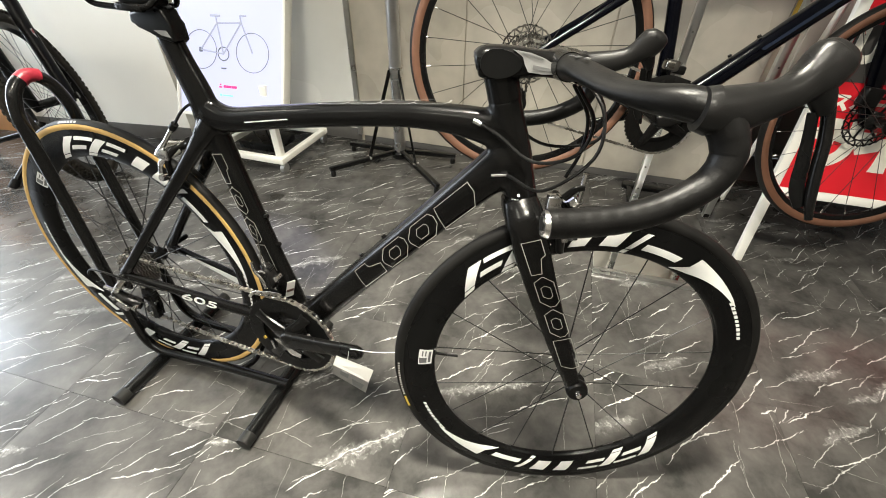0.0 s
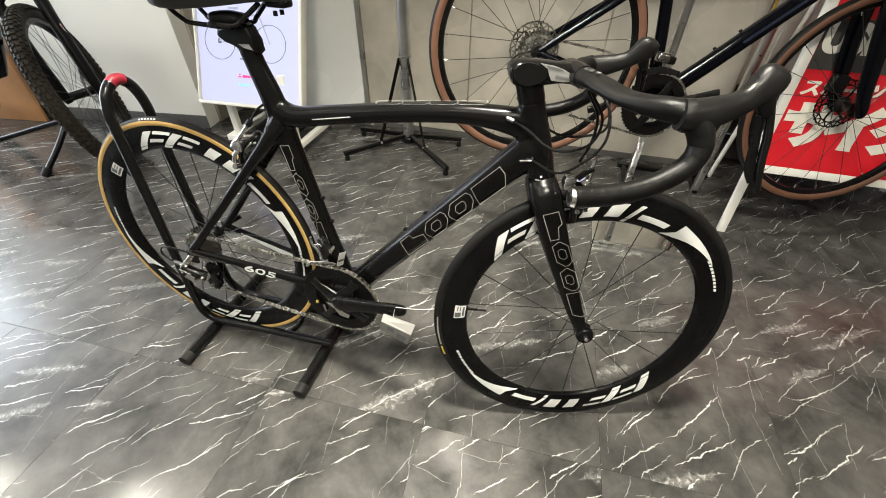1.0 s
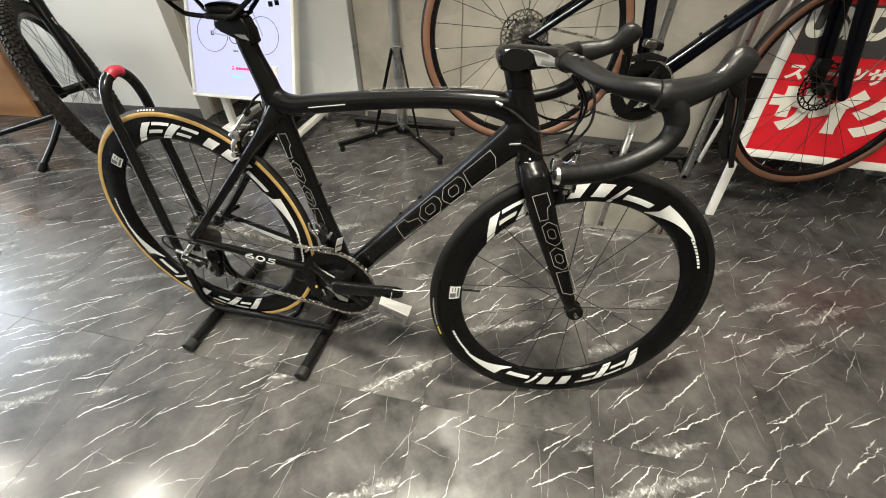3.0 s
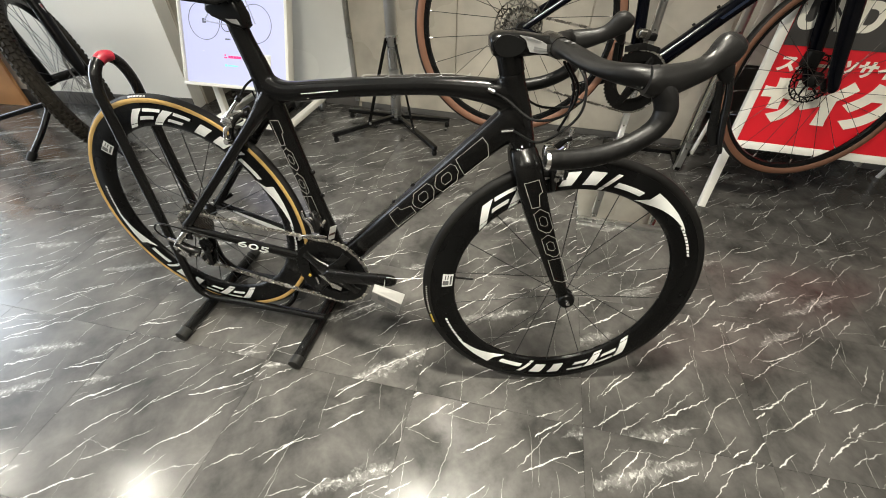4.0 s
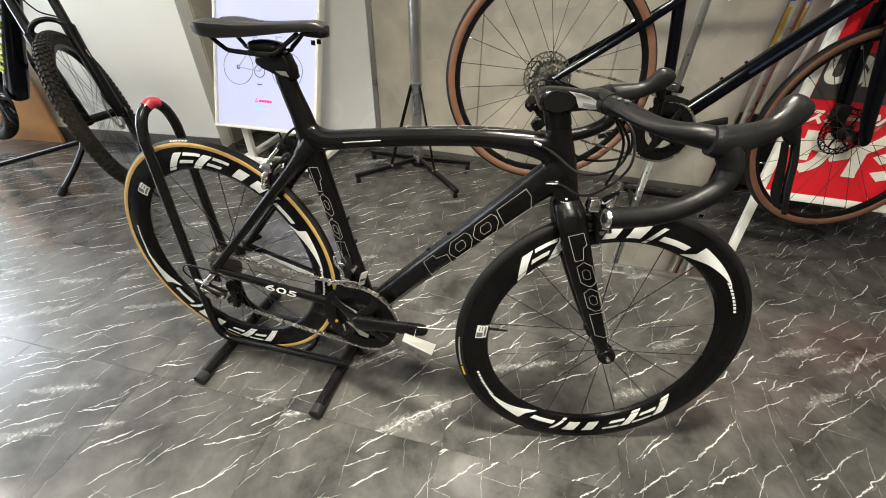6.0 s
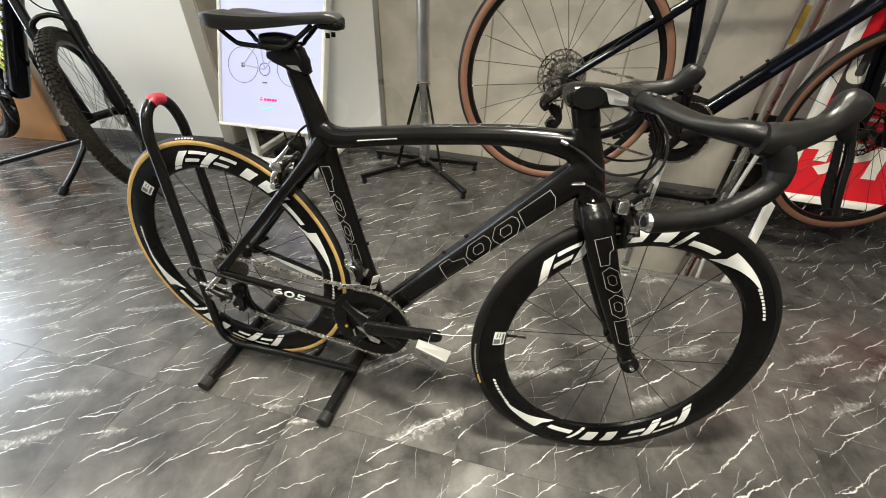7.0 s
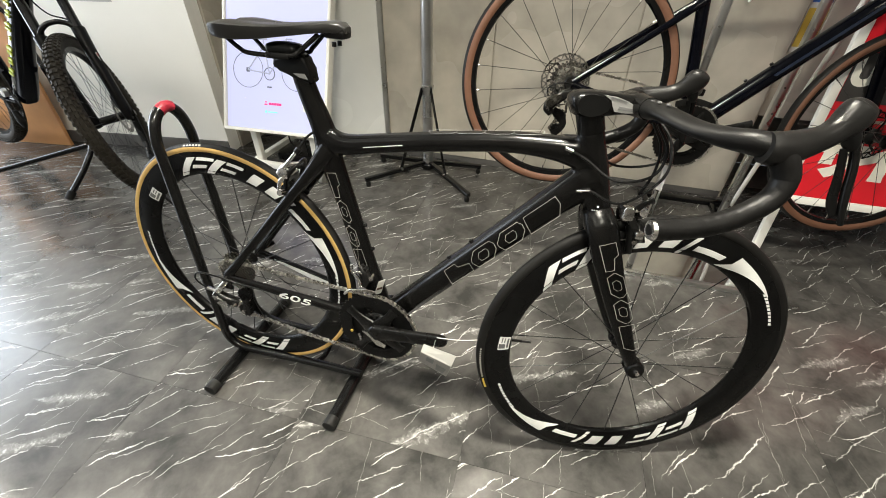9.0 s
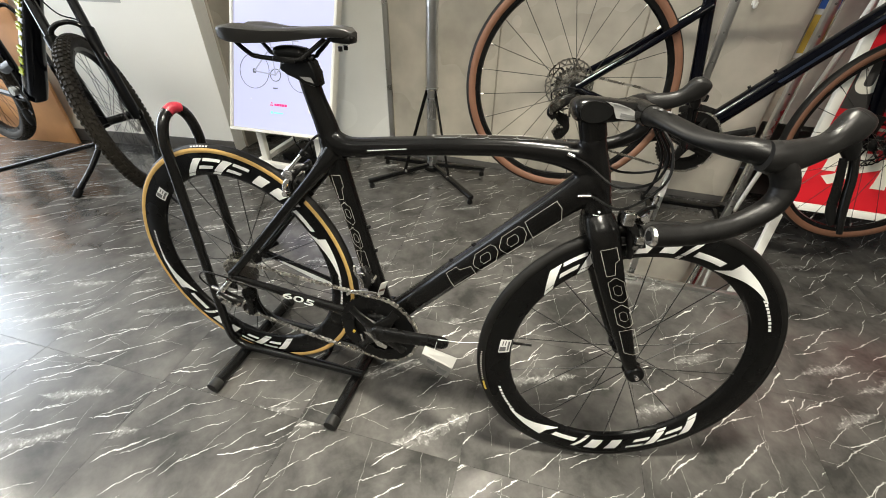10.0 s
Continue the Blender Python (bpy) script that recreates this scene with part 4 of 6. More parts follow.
    # rear brake
    rb = part("rear_brake", sweep([(0.196, -0.026, 0.268, 0.004, 0.006), (0.203, -0.030, 0.296, 0.005, 0.006), (0.218, -0.020, 0.318, 0.006, 0.007), (0.228, 0.0, 0.326, 0.006, 0.008), (0.218, 0.020, 0.318, 0.006, 0.007), (0.196, 0.028, 0.268, 0.004, 0.006)], n=12, side=(1, 0, 0)), DARK_STEEL, t, "black and polished caliper brake")
    part("brake_shoe", box(0.176, 0.226, -0.022, -0.014, 0.252, 0.264, 0.003, 2, None, Matrix.Translation((0.2, 0, 0.258)) @ pose(0, 0, 0, 0, 38, 0) @ Matrix.Translation((-0.2, 0, -0.258))), BLACK_PLASTIC, rb)
    part("brake_shoe", box(0.176, 0.226, 0.014, 0.022, 0.252, 0.264, 0.003, 2, None, Matrix.Translation((0.2, 0, 0.258)) @ pose(0, 0, 0, 0, 38, 0) @ Matrix.Translation((-0.2, 0, -0.258))), BLACK_PLASTIC, rb)
    part("arm", sweep([(0.226, -0.010, 0.326, 0.004, 0.006), (0.206, -0.028, 0.326, 0.004, 0.006), (0.188, -0.034, 0.306, 0.004, 0.006)], n=10), SILVER, rb)
    part("yoke", box(0.188, 0.212, -0.037, -0.029, 0.298, 0.320, 0.004, 2), SILVER, rb, "polished cable yoke")
    part("arm", sweep([(0.226, -0.016, 0.316, 0.004, 0.006), (0.196, -0.036, 0.296, 0.003, 0.005), (0.186, -0.038, 0.272, 0.003, 0.005)], n=10), SILVER, rb)
    part("bolt", rod((0.240, -0.008, 0.326), (0.200, -0.008, 0.312), 0.006, 14), DARK_STEEL, rb)
    part("bolt", rod((0.190, -0.044, 0.266), (0.190, -0.026, 0.262), 0.0065, 12), SILVER, rb)
    part("barrel", rod((0.203, -0.034, 0.322), (0.238, -0.031, 0.361), 0.0040, 12), SILVER, rb)
    part("barrel_nut", rod((0.238, -0.031, 0.361), (0.246, -0.029, 0.370), 0.0062, 12), BLACK_PLASTIC, rb)
    part("brake_cable", sweep([(0.245, -0.029, 0.369), (0.252, -0.026, 0.380), (0.260, -0.020, 0.392), (0.272, -0.013, 0.402), (0.286, -0.008, 0.406)], 0.0024, 8), BLACK_PLASTIC, t)
    # bottle bolts and front gear stop on the tubes
    for x, z in ((0.570, 0.165), (0.616, 0.218)):
        part("bottle_bolt", rod((x, 0, z - 0.006), (x - 0.0035, 0, z - 0.001), 0.0045, 10), DARK_STEEL, t)
    for x, z in ((0.366, 0.200), (0.382, 0.140)):
        part("bottle_bolt", rod((x, 0, z), (x + 0.006, 0, z + 0.002), 0.0045, 10), DARK_STEEL, t)
    # steered assembly
    fk = sweep([(0.836, 0.0, 0.342, 0.0262, 0.0262), (0.842, 0.0, 0.322, 0.0268, 0.0268)], n=24, k=2)
    part("fork_crown", sweep([(0.858, -0.036, 0.276, 0.018, 0.016), (0.852, -0.026, 0.298, 0.020, 0.020), (0.846, 0.0, 0.310, 0.024, 0.024), (0.852, 0.026, 0.298, 0.020, 0.020), (0.858, 0.036, 0.276, 0.018, 0.016)], n=16, side=(1, 0, 0)), CARBON, t, "", S)
    part("steerer_collar", fk, CARBON, t, "", S)
    for sg in (-1, 1):
        blade = part("fork_blade", sweep([(0.838, sg * 0.010, 0.336, 0.0180, 0.0265), (0.843, sg * 0.018, 0.322, 0.0200, 0.0285), (0.851, sg * 0.029, 0.302, 0.0195, 0.0295), (0.868, sg * 0.038, 0.255, 0.0150, 0.0270), (0.902, sg * 0.044, 0.175, 0.012, 0.023), (0.945, sg * 0.048, 0.080, 0.010, 0.018), (0.978, sg * 0.050, 0.012, 0.008, 0.013), (0.988, sg * 0.050, -0.010, 0.006, 0.009)], n=16, power=2.4), CARBON, t, "black carbon fork blade", S)
        if sg < 0:
            block_outlines(blade, "fork_graphic", (0.8535, -0.0500, 0.294), (0.9600, -0.0588, 0.064), 0.0142, -0.0030, slope=0.1, bulge=0.003, depth=0.024)
        part("fork_tip", lathe([(0.0, -0.009), (0.017, -0.009), (0.0195, -0.005), (0.0195, 0.005), (0.017, 0.009), (0.0, 0.009)], 24, closed=False), BLACK_PLASTIC, t, "", S @ pose(0.988, sg * 0.052, 0))
        part("axle_end", rod((0.988, sg * 0.050, 0), (0.988, sg * 0.069, 0), 0.0078, 18, None, 0.0045), SILVER if sg < 0 else DARK_STEEL, t, "", S)
    part("axle_lever", sweep([(0.988, 0.062, 0, 0.005, 0.006), (0.975, 0.070, 0.02, 0.003, 0.006), (0.958, 0.074, 0.05, 0.003, 0.005)], n=10), DARK_STEEL, t, "", S)
    # front brake
    fb = part("front_brake", sweep([(0.906, -0.030, 0.268, 0.006, 0.009), (0.900, -0.034, 0.300, 0.007, 0.010), (0.895, -0.020, 0.330, 0.008, 0.010), (0.892, 0.0, 0.338, 0.008, 0.011), (0.895, 0.020, 0.330, 0.008, 0.010), (0.906, 0.032, 0.268, 0.006, 0.009)], n=12, side=(1, 0, 0)), DARK_STEEL, t, "polished caliper brake with black shoes", S)
    part("arm", sweep([(0.894, -0.008, 0.336, 0.008, 0.011), (0.904, -0.034, 0.344, 0.007, 0.011), (0.910, -0.046, 0.358, 0.006, 0.008)], n=10), SILVER, fb)
    part("arm", sweep([(0.898, 0.006, 0.334, 0.006, 0.008), (0.912, -0.026, 0.320, 0.005, 0.008), (0.916, -0.046, 0.295, 0.005, 0.007)], n=10), DARK_STEEL, fb)
    for sg in (-1, 1):
        part("brake_shoe", box(0.882, 0.934, sg * 0.018 - 0.004, sg * 0.018 + 0.004, 0.288, 0.302, 0.003, 2), BLACK_PLASTIC, fb)
        part("shoe_bolt", rod((0.905, sg * 0.022, 0.295), (0.905, sg * 0.046, 0.295), 0.0055, 12), SILVER, fb)
    part("bolt", rod((0.880, 0, 0.334), (0.915, 0, 0.334), 0.007, 14), DARK_STEEL, fb)
    part("side_arm", sweep([(0.876, -0.036, 0.352, 0.004, 0.006), (0.886, -0.044, 0.338, 0.004, 0.007), (0.900, -0.046, 0.318, 0.004, 0.006), (0.907, -0.044, 0.300, 0.003, 0.005)], n=12, power=3), DARK_STEEL, fb, "dark side arm")
    part("cam_block", box(0.868, 0.888, -0.051, -0.034, 0.336, 0.362, 0.004, 3), SILVER, fb, "polished cable block")
    part("cable_clamp", box(0.896, 0.912, -0.058, -0.046, 0.306, 0.320, 0.003, 2), SILVER, fb)
    part("release_lever", sweep([(0.888, -0.050, 0.360, 0.003, 0.006), (0.900, -0.052, 0.374, 0.003, 0.005), (0.912, -0.052, 0.378, 0.003, 0.004)], n=10), DARK_STEEL, fb)
    part("barrel", rod((0.910, -0.046, 0.352), (0.912, -0.046, 0.395), 0.0042, 12), SILVER, fb, "silver cable adjuster")
    # headset spacer, stem, handlebar
    part("headset_spacer", sweep([(0.797, 0, 0.474, 0.0225, 0.0225), (0.787, 0, 0.504, 0.0225, 0.0225)], n=24, k=2), CARBON, t, "", S)
    stem = part("stem", sweep([(0.752, 0, 0.516, 0.020, 0.008), (0.756, 0, 0.517, 0.0245, 0.0165), (0.768, 0, 0.518, 0.0268, 0.0200), (0.790, 0, 0.5185, 0.0272, 0.0205), (0.812, 0, 0.520, 0.0255, 0.0185), (0.836, 0, 0.521, 0.0225, 0.0160), (0.856, 0, 0.521, 0.0225, 0.0165), (0.866, 0, 0.521, 0.0225, 0.0165)], n=28, power=3.0), CARBON, t, "black carbon stem with a grey flash", S)
    part("stem_cap", plate([(0.7825 + 0.0255 * math.cos(radians(a)), 0.5185 + 0.0165 * math.sin(radians(a)) * (1 - 0.18 * math.cos(radians(a)))) for a in range(0, 360, 10)], -0.0288, -0.0225), BLACK_PLASTIC, stem, "rounded black cap on the stem's side")
    part("stem_flash", plate([(0.796, 0.5350), (0.818, 0.5330), (0.836, 0.5278), (0.852, 0.5200), (0.852, 0.5110), (0.834, 0.5100), (0.817, 0.5115), (0.812, 0.5190), (0.808, 0.5280)], -0.0258, -0.0205), STEM_GREY, stem, "silver grey flash")
    part("stem_print", plate([(0.822, 0.5200), (0.850, 0.5165), (0.850, 0.5128), (0.822, 0.5150)], -0.0265, -0.0252), PRINT_GREY, stem, "small printed bar")
    part("stem_print", plate([(0.806, 0.5335), (0.832, 0.5285), (0.834, 0.5262), (0.808, 0.5310)], -0.0265, -0.0252), PRINT_GREY, stem, "thin printed line")
    cx, cz = 0.889, 0.530
    bar_right = [(-0.029, -0.028, -0.008, 0.0165, 0.0165), (-0.027, -0.040, -0.008, 0.0165, 0.0160), (-0.017, -0.080, -0.009, 0.0240, 0.0112), (0.004, -0.128, -0.017, 0.0238, 0.0108), (0.023, -0.163, -0.019, 0.0195, 0.0132), (0.042, -0.188, -0.018, 0.0165, 0.0155), (0.062, -0.200, -0.021, 0.0160, 0.0160), (0.077, -0.207, -0.036, 0.0160, 0.0160), (0.084, -0.211, -0.058, 0.0152, 0.0152), (0.074, -0.214, -0.082, 0.0146, 0.0146), (0.042, -0.219, -0.104, 0.0143, 0.0143), (0.003, -0.224, -0.118, 0.0143, 0.0143), (-0.036, -0.228, -0.124, 0.0143, 0.0143), (-0.068, -0.231, -0.126, 0.0143, 0.0143)]
    bar = part("handlebar", sweep([(cx - 0.027, 0.044, cz - 0.008, 0.0168, 0.0168), (cx - 0.028, 0.027, cz - 0.008, 0.0175, 0.0175), (cx - 0.029, 0, cz - 0.008, 0.0185, 0.0185), (cx - 0.028, -0.027, cz - 0.008, 0.0175, 0.0175), (cx - 0.027, -0.044, cz - 0.008, 0.0168, 0.0168)], n=20, side=(1, 0, 0)), CARBON, t, "black drop handlebar wrapped in black tape", S)
    for sg in (1, -1):
        pts = [(cx + u, sg * v, cz + w, a, b) for u, v, w, a, b in bar_right[1:]]
        part("bar_tape", wrapped(pts), TAPE, bar, "worn black handlebar tape")
        e = bar_right[-1]
        part("bar_plug", rod((cx + e[0] - 0.004, sg * e[1], cz + e[2]), (cx + e[0] + 0.002, sg * e[1], cz + e[2]), 0.0122, 24, None, 0.0138), SILVER, bar, "silver bar end plug")
        part("plug_mark", rod((cx + e[0] - 0.0052, sg * e[1], cz + e[2]), (cx + e[0] - 0.003, sg * e[1], cz + e[2]), 0.0070, 18), BLACK_PLASTIC, bar)
        side_of = lambda rows: [(cx + u, sg * v, cz + w, a, b) for u, v, w, a, b in rows]
        part("brake_hood", sweep(side_of([(0.05, -0.202, -0.021, 0.0172, 0.0172), (0.06, -0.203, -0.021, 0.0178, 0.0195), (0.0755, -0.2015, -0.0200, 0.0168, 0.0208), (0.0940, -0.1975, -0.0155, 0.0148, 0.0190), (0.1120, -0.1935, -0.0100, 0.0132, 0.0165), (0.1270, -0.1900, -0.0035, 0.0128, 0.0156), (0.1385, -0.1868, 0.0045, 0.0134, 0.0168), (0.1485, -0.1838, 0.0130, 0.0148, 0.0205), (0.1560, -0.1816, 0.0215, 0.0152, 0.0215), (0.1615, -0.1800, 0.0285, 0.0144, 0.0195), (0.1648, -0.1798, 0.0345, 0.0110, 0.0140), (0.1660, -0.1798, 0.0368, 0.0050, 0.0060)]), n=28, power=2.35), HOOD_RUBBER, bar, "black rubber brake hood")
        part("hood_collar", sweep(side_of([(0.049, -0.2015, -0.0205, 0.0186, 0.0186), (0.054, -0.2022, -0.0208, 0.0192, 0.0198), (0.059, -0.203, -0.021, 0.0189, 0.0212)]), n=28, k=4), HOOD_RUBBER, bar, "rolled rubber edge of the hood")
        part("lever_body", sweep(side_of([(0.1480, -0.1850, 0.0060, 0.0090, 0.0120), (0.1580, -0.1860, -0.0020, 0.0100, 0.0120), (0.1640, -0.1880, -0.0130, 0.0085, 0.0090), (0.1660, -0.1900, -0.0200, 0.0060, 0.0060)]), n=16), BLACK_PLASTIC, bar, "black lever pivot body")
        part("lever_blade", sweep(side_of([(0.1600, -0.184, 0.0040, 0.0065, 0.0070), (0.1673, -0.1878, -0.0102, 0.0060, 0.0058), (0.1710, -0.1917, -0.0237, 0.0056, 0.0048), (0.1748, -0.1955, -0.0433, 0.0062, 0.0048), (0.1772, -0.1993, -0.0668, 0.0062, 0.0046), (0.1813, -0.2032, -0.0908, 0.0055, 0.0042), (0.1872, -0.207, -0.1121, 0.0034, 0.0032)]), n=16), CARBON, bar, "black brake lever blade")
        part("shift_paddle", sweep(side_of([(0.1580, -0.188, -0.0180, 0.003, 0.0050), (0.1625, -0.1908, -0.0395, 0.0026, 0.0056), (0.1660, -0.1935, -0.0599, 0.0026, 0.0066), (0.1700, -0.1963, -0.0842, 0.0024, 0.0072), (0.1790, -0.199, -0.1030, 0.002, 0.0050)]), n=14), BLACK_PLASTIC, bar)
        part("lever_edge", sweep(side_of([(0.1746, -0.188, 0.0274, 0.0010, 0.0010), (0.1710, -0.189, 0.0199, 0.0014, 0.0016), (0.1650, -0.190, 0.0100, 0.0014, 0.0018)]), n=8), STEEL, bar, "bright metal lever edge")
    bm = bmesh.new()
    for j, (u, v) in enumerate(((-0.030, -0.054), (-0.024, -0.062), (-0.028, -0.070), (-0.019, -0.080), (-0.022, -0.088))):
        box(cx + u - 0.0025, cx + u + 0.0025, v - 0.0030, v + 0.0030, cz + 0.0046, cz + 0.0058, 0, 1, bm, None)
    part("bar_print", bm, PRINT_GREY, bar, "small silver print")
    part("clamp_bolt", rod((cx - 0.012, -0.024, cz - 0.014), (cx - 0.008, -0.024, cz - 0.014), 0.005, 12), SILVER, stem)
    # cables from the bar into the frame and to the brake
    wires = [
        [(0.774, -0.0246, 0.4440), (0.800, -0.0300, 0.4340), (0.85, -0.045, 0.412), (0.90, -0.05, 0.430), (0.912, -0.040, 0.470), (0.885, -0.045, 0.510)],
        [(0.817, -0.0262, 0.3798), (0.87, -0.040, 0.372), (0.925, -0.020, 0.420), (0.925, 0.01, 0.470), (0.890, 0.035, 0.508)],
        [(0.895, -0.036, 0.395), (0.906, -0.030, 0.430), (0.905, -0.020, 0.470), (0.880, -0.03, 0.508)],
        [(0.80, 0.024, 0.440), (0.86, 0.05, 0.405), (0.93, 0.06, 0.420), (0.925, 0.055, 0.470), (0.890, 0.05, 0.508)],
    ]
    for w in wires:
        part("cable", sweep(w, 0.0024, 8), BLACK_PLASTIC, t)
    part("cable_stop", rod((0.762, -0.0222, 0.447), (0.774, -0.0242, 0.444), 0.0038, 10), SILVER, t, "white cable stop")
    part("cable_stop", rod((0.796, -0.0250, 0.375), (0.818, -0.0262, 0.380), 0.0022, 10), SILVER, t, "silver cable stop")
    return t


race_bike()


# ---------------- the stand that holds it ----------------
def bike_stand():
    t = thing("bike_floor_stand", "black tubular floor stand with a red tipped wheel hoop", "bike stand", pose(-1.06, 0, 0))
    r = 0.0116
    hoop = [(0.40, -0.052, 0.048), (0.22, -0.056, 0.045), (0.05, -0.062, 0.040), (-0.008, -0.066, 0.050), (-0.036, -0.067, 0.085), (-0.036, -0.066, 0.16), (-0.027, -0.058, 0.40), (-0.018, -0.048, 0.64), (-0.016, -0.044, 0.704), (-0.016, -0.026, 0.746), (-0.016, 0.004, 0.763), (-0.016, 0.032, 0.746), (-0.016, 0.047, 0.704), (-0.018, 0.050, 0.64), (-0.027, 0.054, 0.40), (-0.036, 0.062, 0.16), (-0.036, 0.064, 0.085), (-0.008, 0.064, 0.050), (0.05, 0.060, 0.040), (0.22, 0.056, 0.045), (0.40, 0.052, 0.048)]
    part("hoop", sweep(hoop, r, 16, (0, 0, 1), 6, carry=True), STAND_BLACK, t)
    part("grip", sweep([(-0.0160, -0.010, 0.7582), (-0.0160, -0.002, 0.7617), (-0.0160, 0.006, 0.7630), (-0.0160, 0.014, 0.7617), (-0.0160, 0.022, 0.7582)], r + 0.0008, 16, (0, 0, 1), 6, carry=True), RED_GRIP, t, "worn red plastic sleeve")
    for x, z in ((-0.005, 0.020), (0.376, 0.020)):
        foot = part("cross_tube", rod((x, -0.20, z), (x, 0.17, z), 0.0165, 20), STAND_BLACK, t)
        for y in (-0.20, 0.17):
            part("end_cap", sweep([(x, y - 0.014, z, 0.0178, 0.0178), (x, y + 0.014, z, 0.0178, 0.0178)], n=20, k=2, side=(1, 0, 0)), WORN_RUBBER, foot, "grey worn rubber end cap")
    part("wheel_rest", sweep([(0.25, -0.056, 0.045), (0.25, 0.0, 0.022), (0.25, 0.056, 0.045)], 0.008, 10, (1, 0, 0)), STAND_BLACK, t)
    part("cross_bar", rod((0.376, -0.055, 0.046), (0.376, 0.055, 0.046), 0.010, 12), STAND_BLACK, t)
    return t


bike_stand()


# ---------------- card on a string from the crank ----------------
def price_tag():
    A, B, C2, D = Vector((-0.368, -0.104, 0.302)), Vector((-0.445, -0.106, 0.320)), Vector((-0.456, -0.117, 0.272)), Vector((-0.388, -0.114, 0.231))
    t = thing("price_tag", "small white card tag with grey pictures, hung from the crank", "tag", Matrix.Translation((-0.43, -0.11, 0.33)))
    off = -Vector((-0.43, -0.11, 0.33))

    def card(p, q, r2, s, material, name, lift=0.0):
        bm = bmesh.new()
        nrm = (q - p).cross(s - p).normalized()
        nrm = nrm if nrm.y < 0 else -nrm
        f = [bm.verts.new(v + off + nrm * (lift + 0.0006)) for v in (p, q, r2, s)]
        b = [bm.verts.new(v + off + nrm * (lift - 0.0006)) for v in (p, q, r2, s)]
        bm.faces.new(f)
        bm.faces.new(b[::-1])
        for i in range(4):
            j = (i + 1) % 4
            bm.faces.new((f[i], b[i], b[j], f[j]))
        return part(name, bm, material, t, "", None, False)

    mid0, mid1 = B.lerp(C2, 0.30), A.lerp(D, 0.36)
    fold = Vector((0, -0.009, 0.0))
    card(B, mid0 + fold, mid1 + fold, A, TAG_PAPER, "upper_leaf")
    card(mid0 + fold, C2, D, mid1 + fold, TAG_GREY, "lower_leaf")
    e0, e1, c2, d2 = mid0 + fold, mid1 + fold, C2, D

    def spot(u, v):
        return e0.lerp(e1, u).lerp(c2.lerp(d2, u), v)

    card(spot(0.22, 0.12), spot(0.22, 0.55), spot(0.46, 0.55), spot(0.46, 0.12), PRINT_GREY, "picture", 0.0012)
    card(spot(0.56, 0.38), spot(0.60, 0.88), spot(0.86, 0.88), spot(0.90, 0.42), PRINT_GREY, "picture", 0.0012)
    card(B.lerp(A, 0.42) + Vector((0.004, -0.003, -0.012)), B.lerp(A, 0.42) + Vector((0.002, -0.003, -0.018)), B.lerp(A, 0.55) + Vector((0.002, -0.003, -0.018)), B.lerp(A, 0.55) + Vector((0.004, -0.003, -0.012)), PRINT_GREY, "print_bar", 0.001)
    part("string", rod(Vector((-0.418, -0.102, 0.338)) + off, B.lerp(A, 0.3) + off, 0.0006, 6), PAPER, t)
    return t


price_tag()
wire = thing("steering_wire", "thin clear wire tied from the crank to the front wheel", "wire", pose(-0.415, -0.10, 0.345))
part("strand", sweep([(0, 0, 0), (0.07, 0.005, 0.010), (0.165, 0.028, 0.030)], 0.0008, 6), PAPER, wire)


# ---------------- the navy bicycle on the rack ----------------
def bike_basis(rear, front, lean):
    rear, front = Vector(rear), Vector(front)
    x = (front - rear).normalized()
    n = Vector((-x.y, x.x, 0)).normalized()
    u = x.cross(n)
    up = (u * math.cos(radians(lean)) + n * math.sin(radians(lean))).normalized()
    y = up.cross(x)
    return Matrix(((x.x, y.x, up.x, rear.x), (x.y, y.y, up.y, rear.y), (x.z, y.z, up.z, rear.z), (0, 0, 0, 1))), (front - rear).length


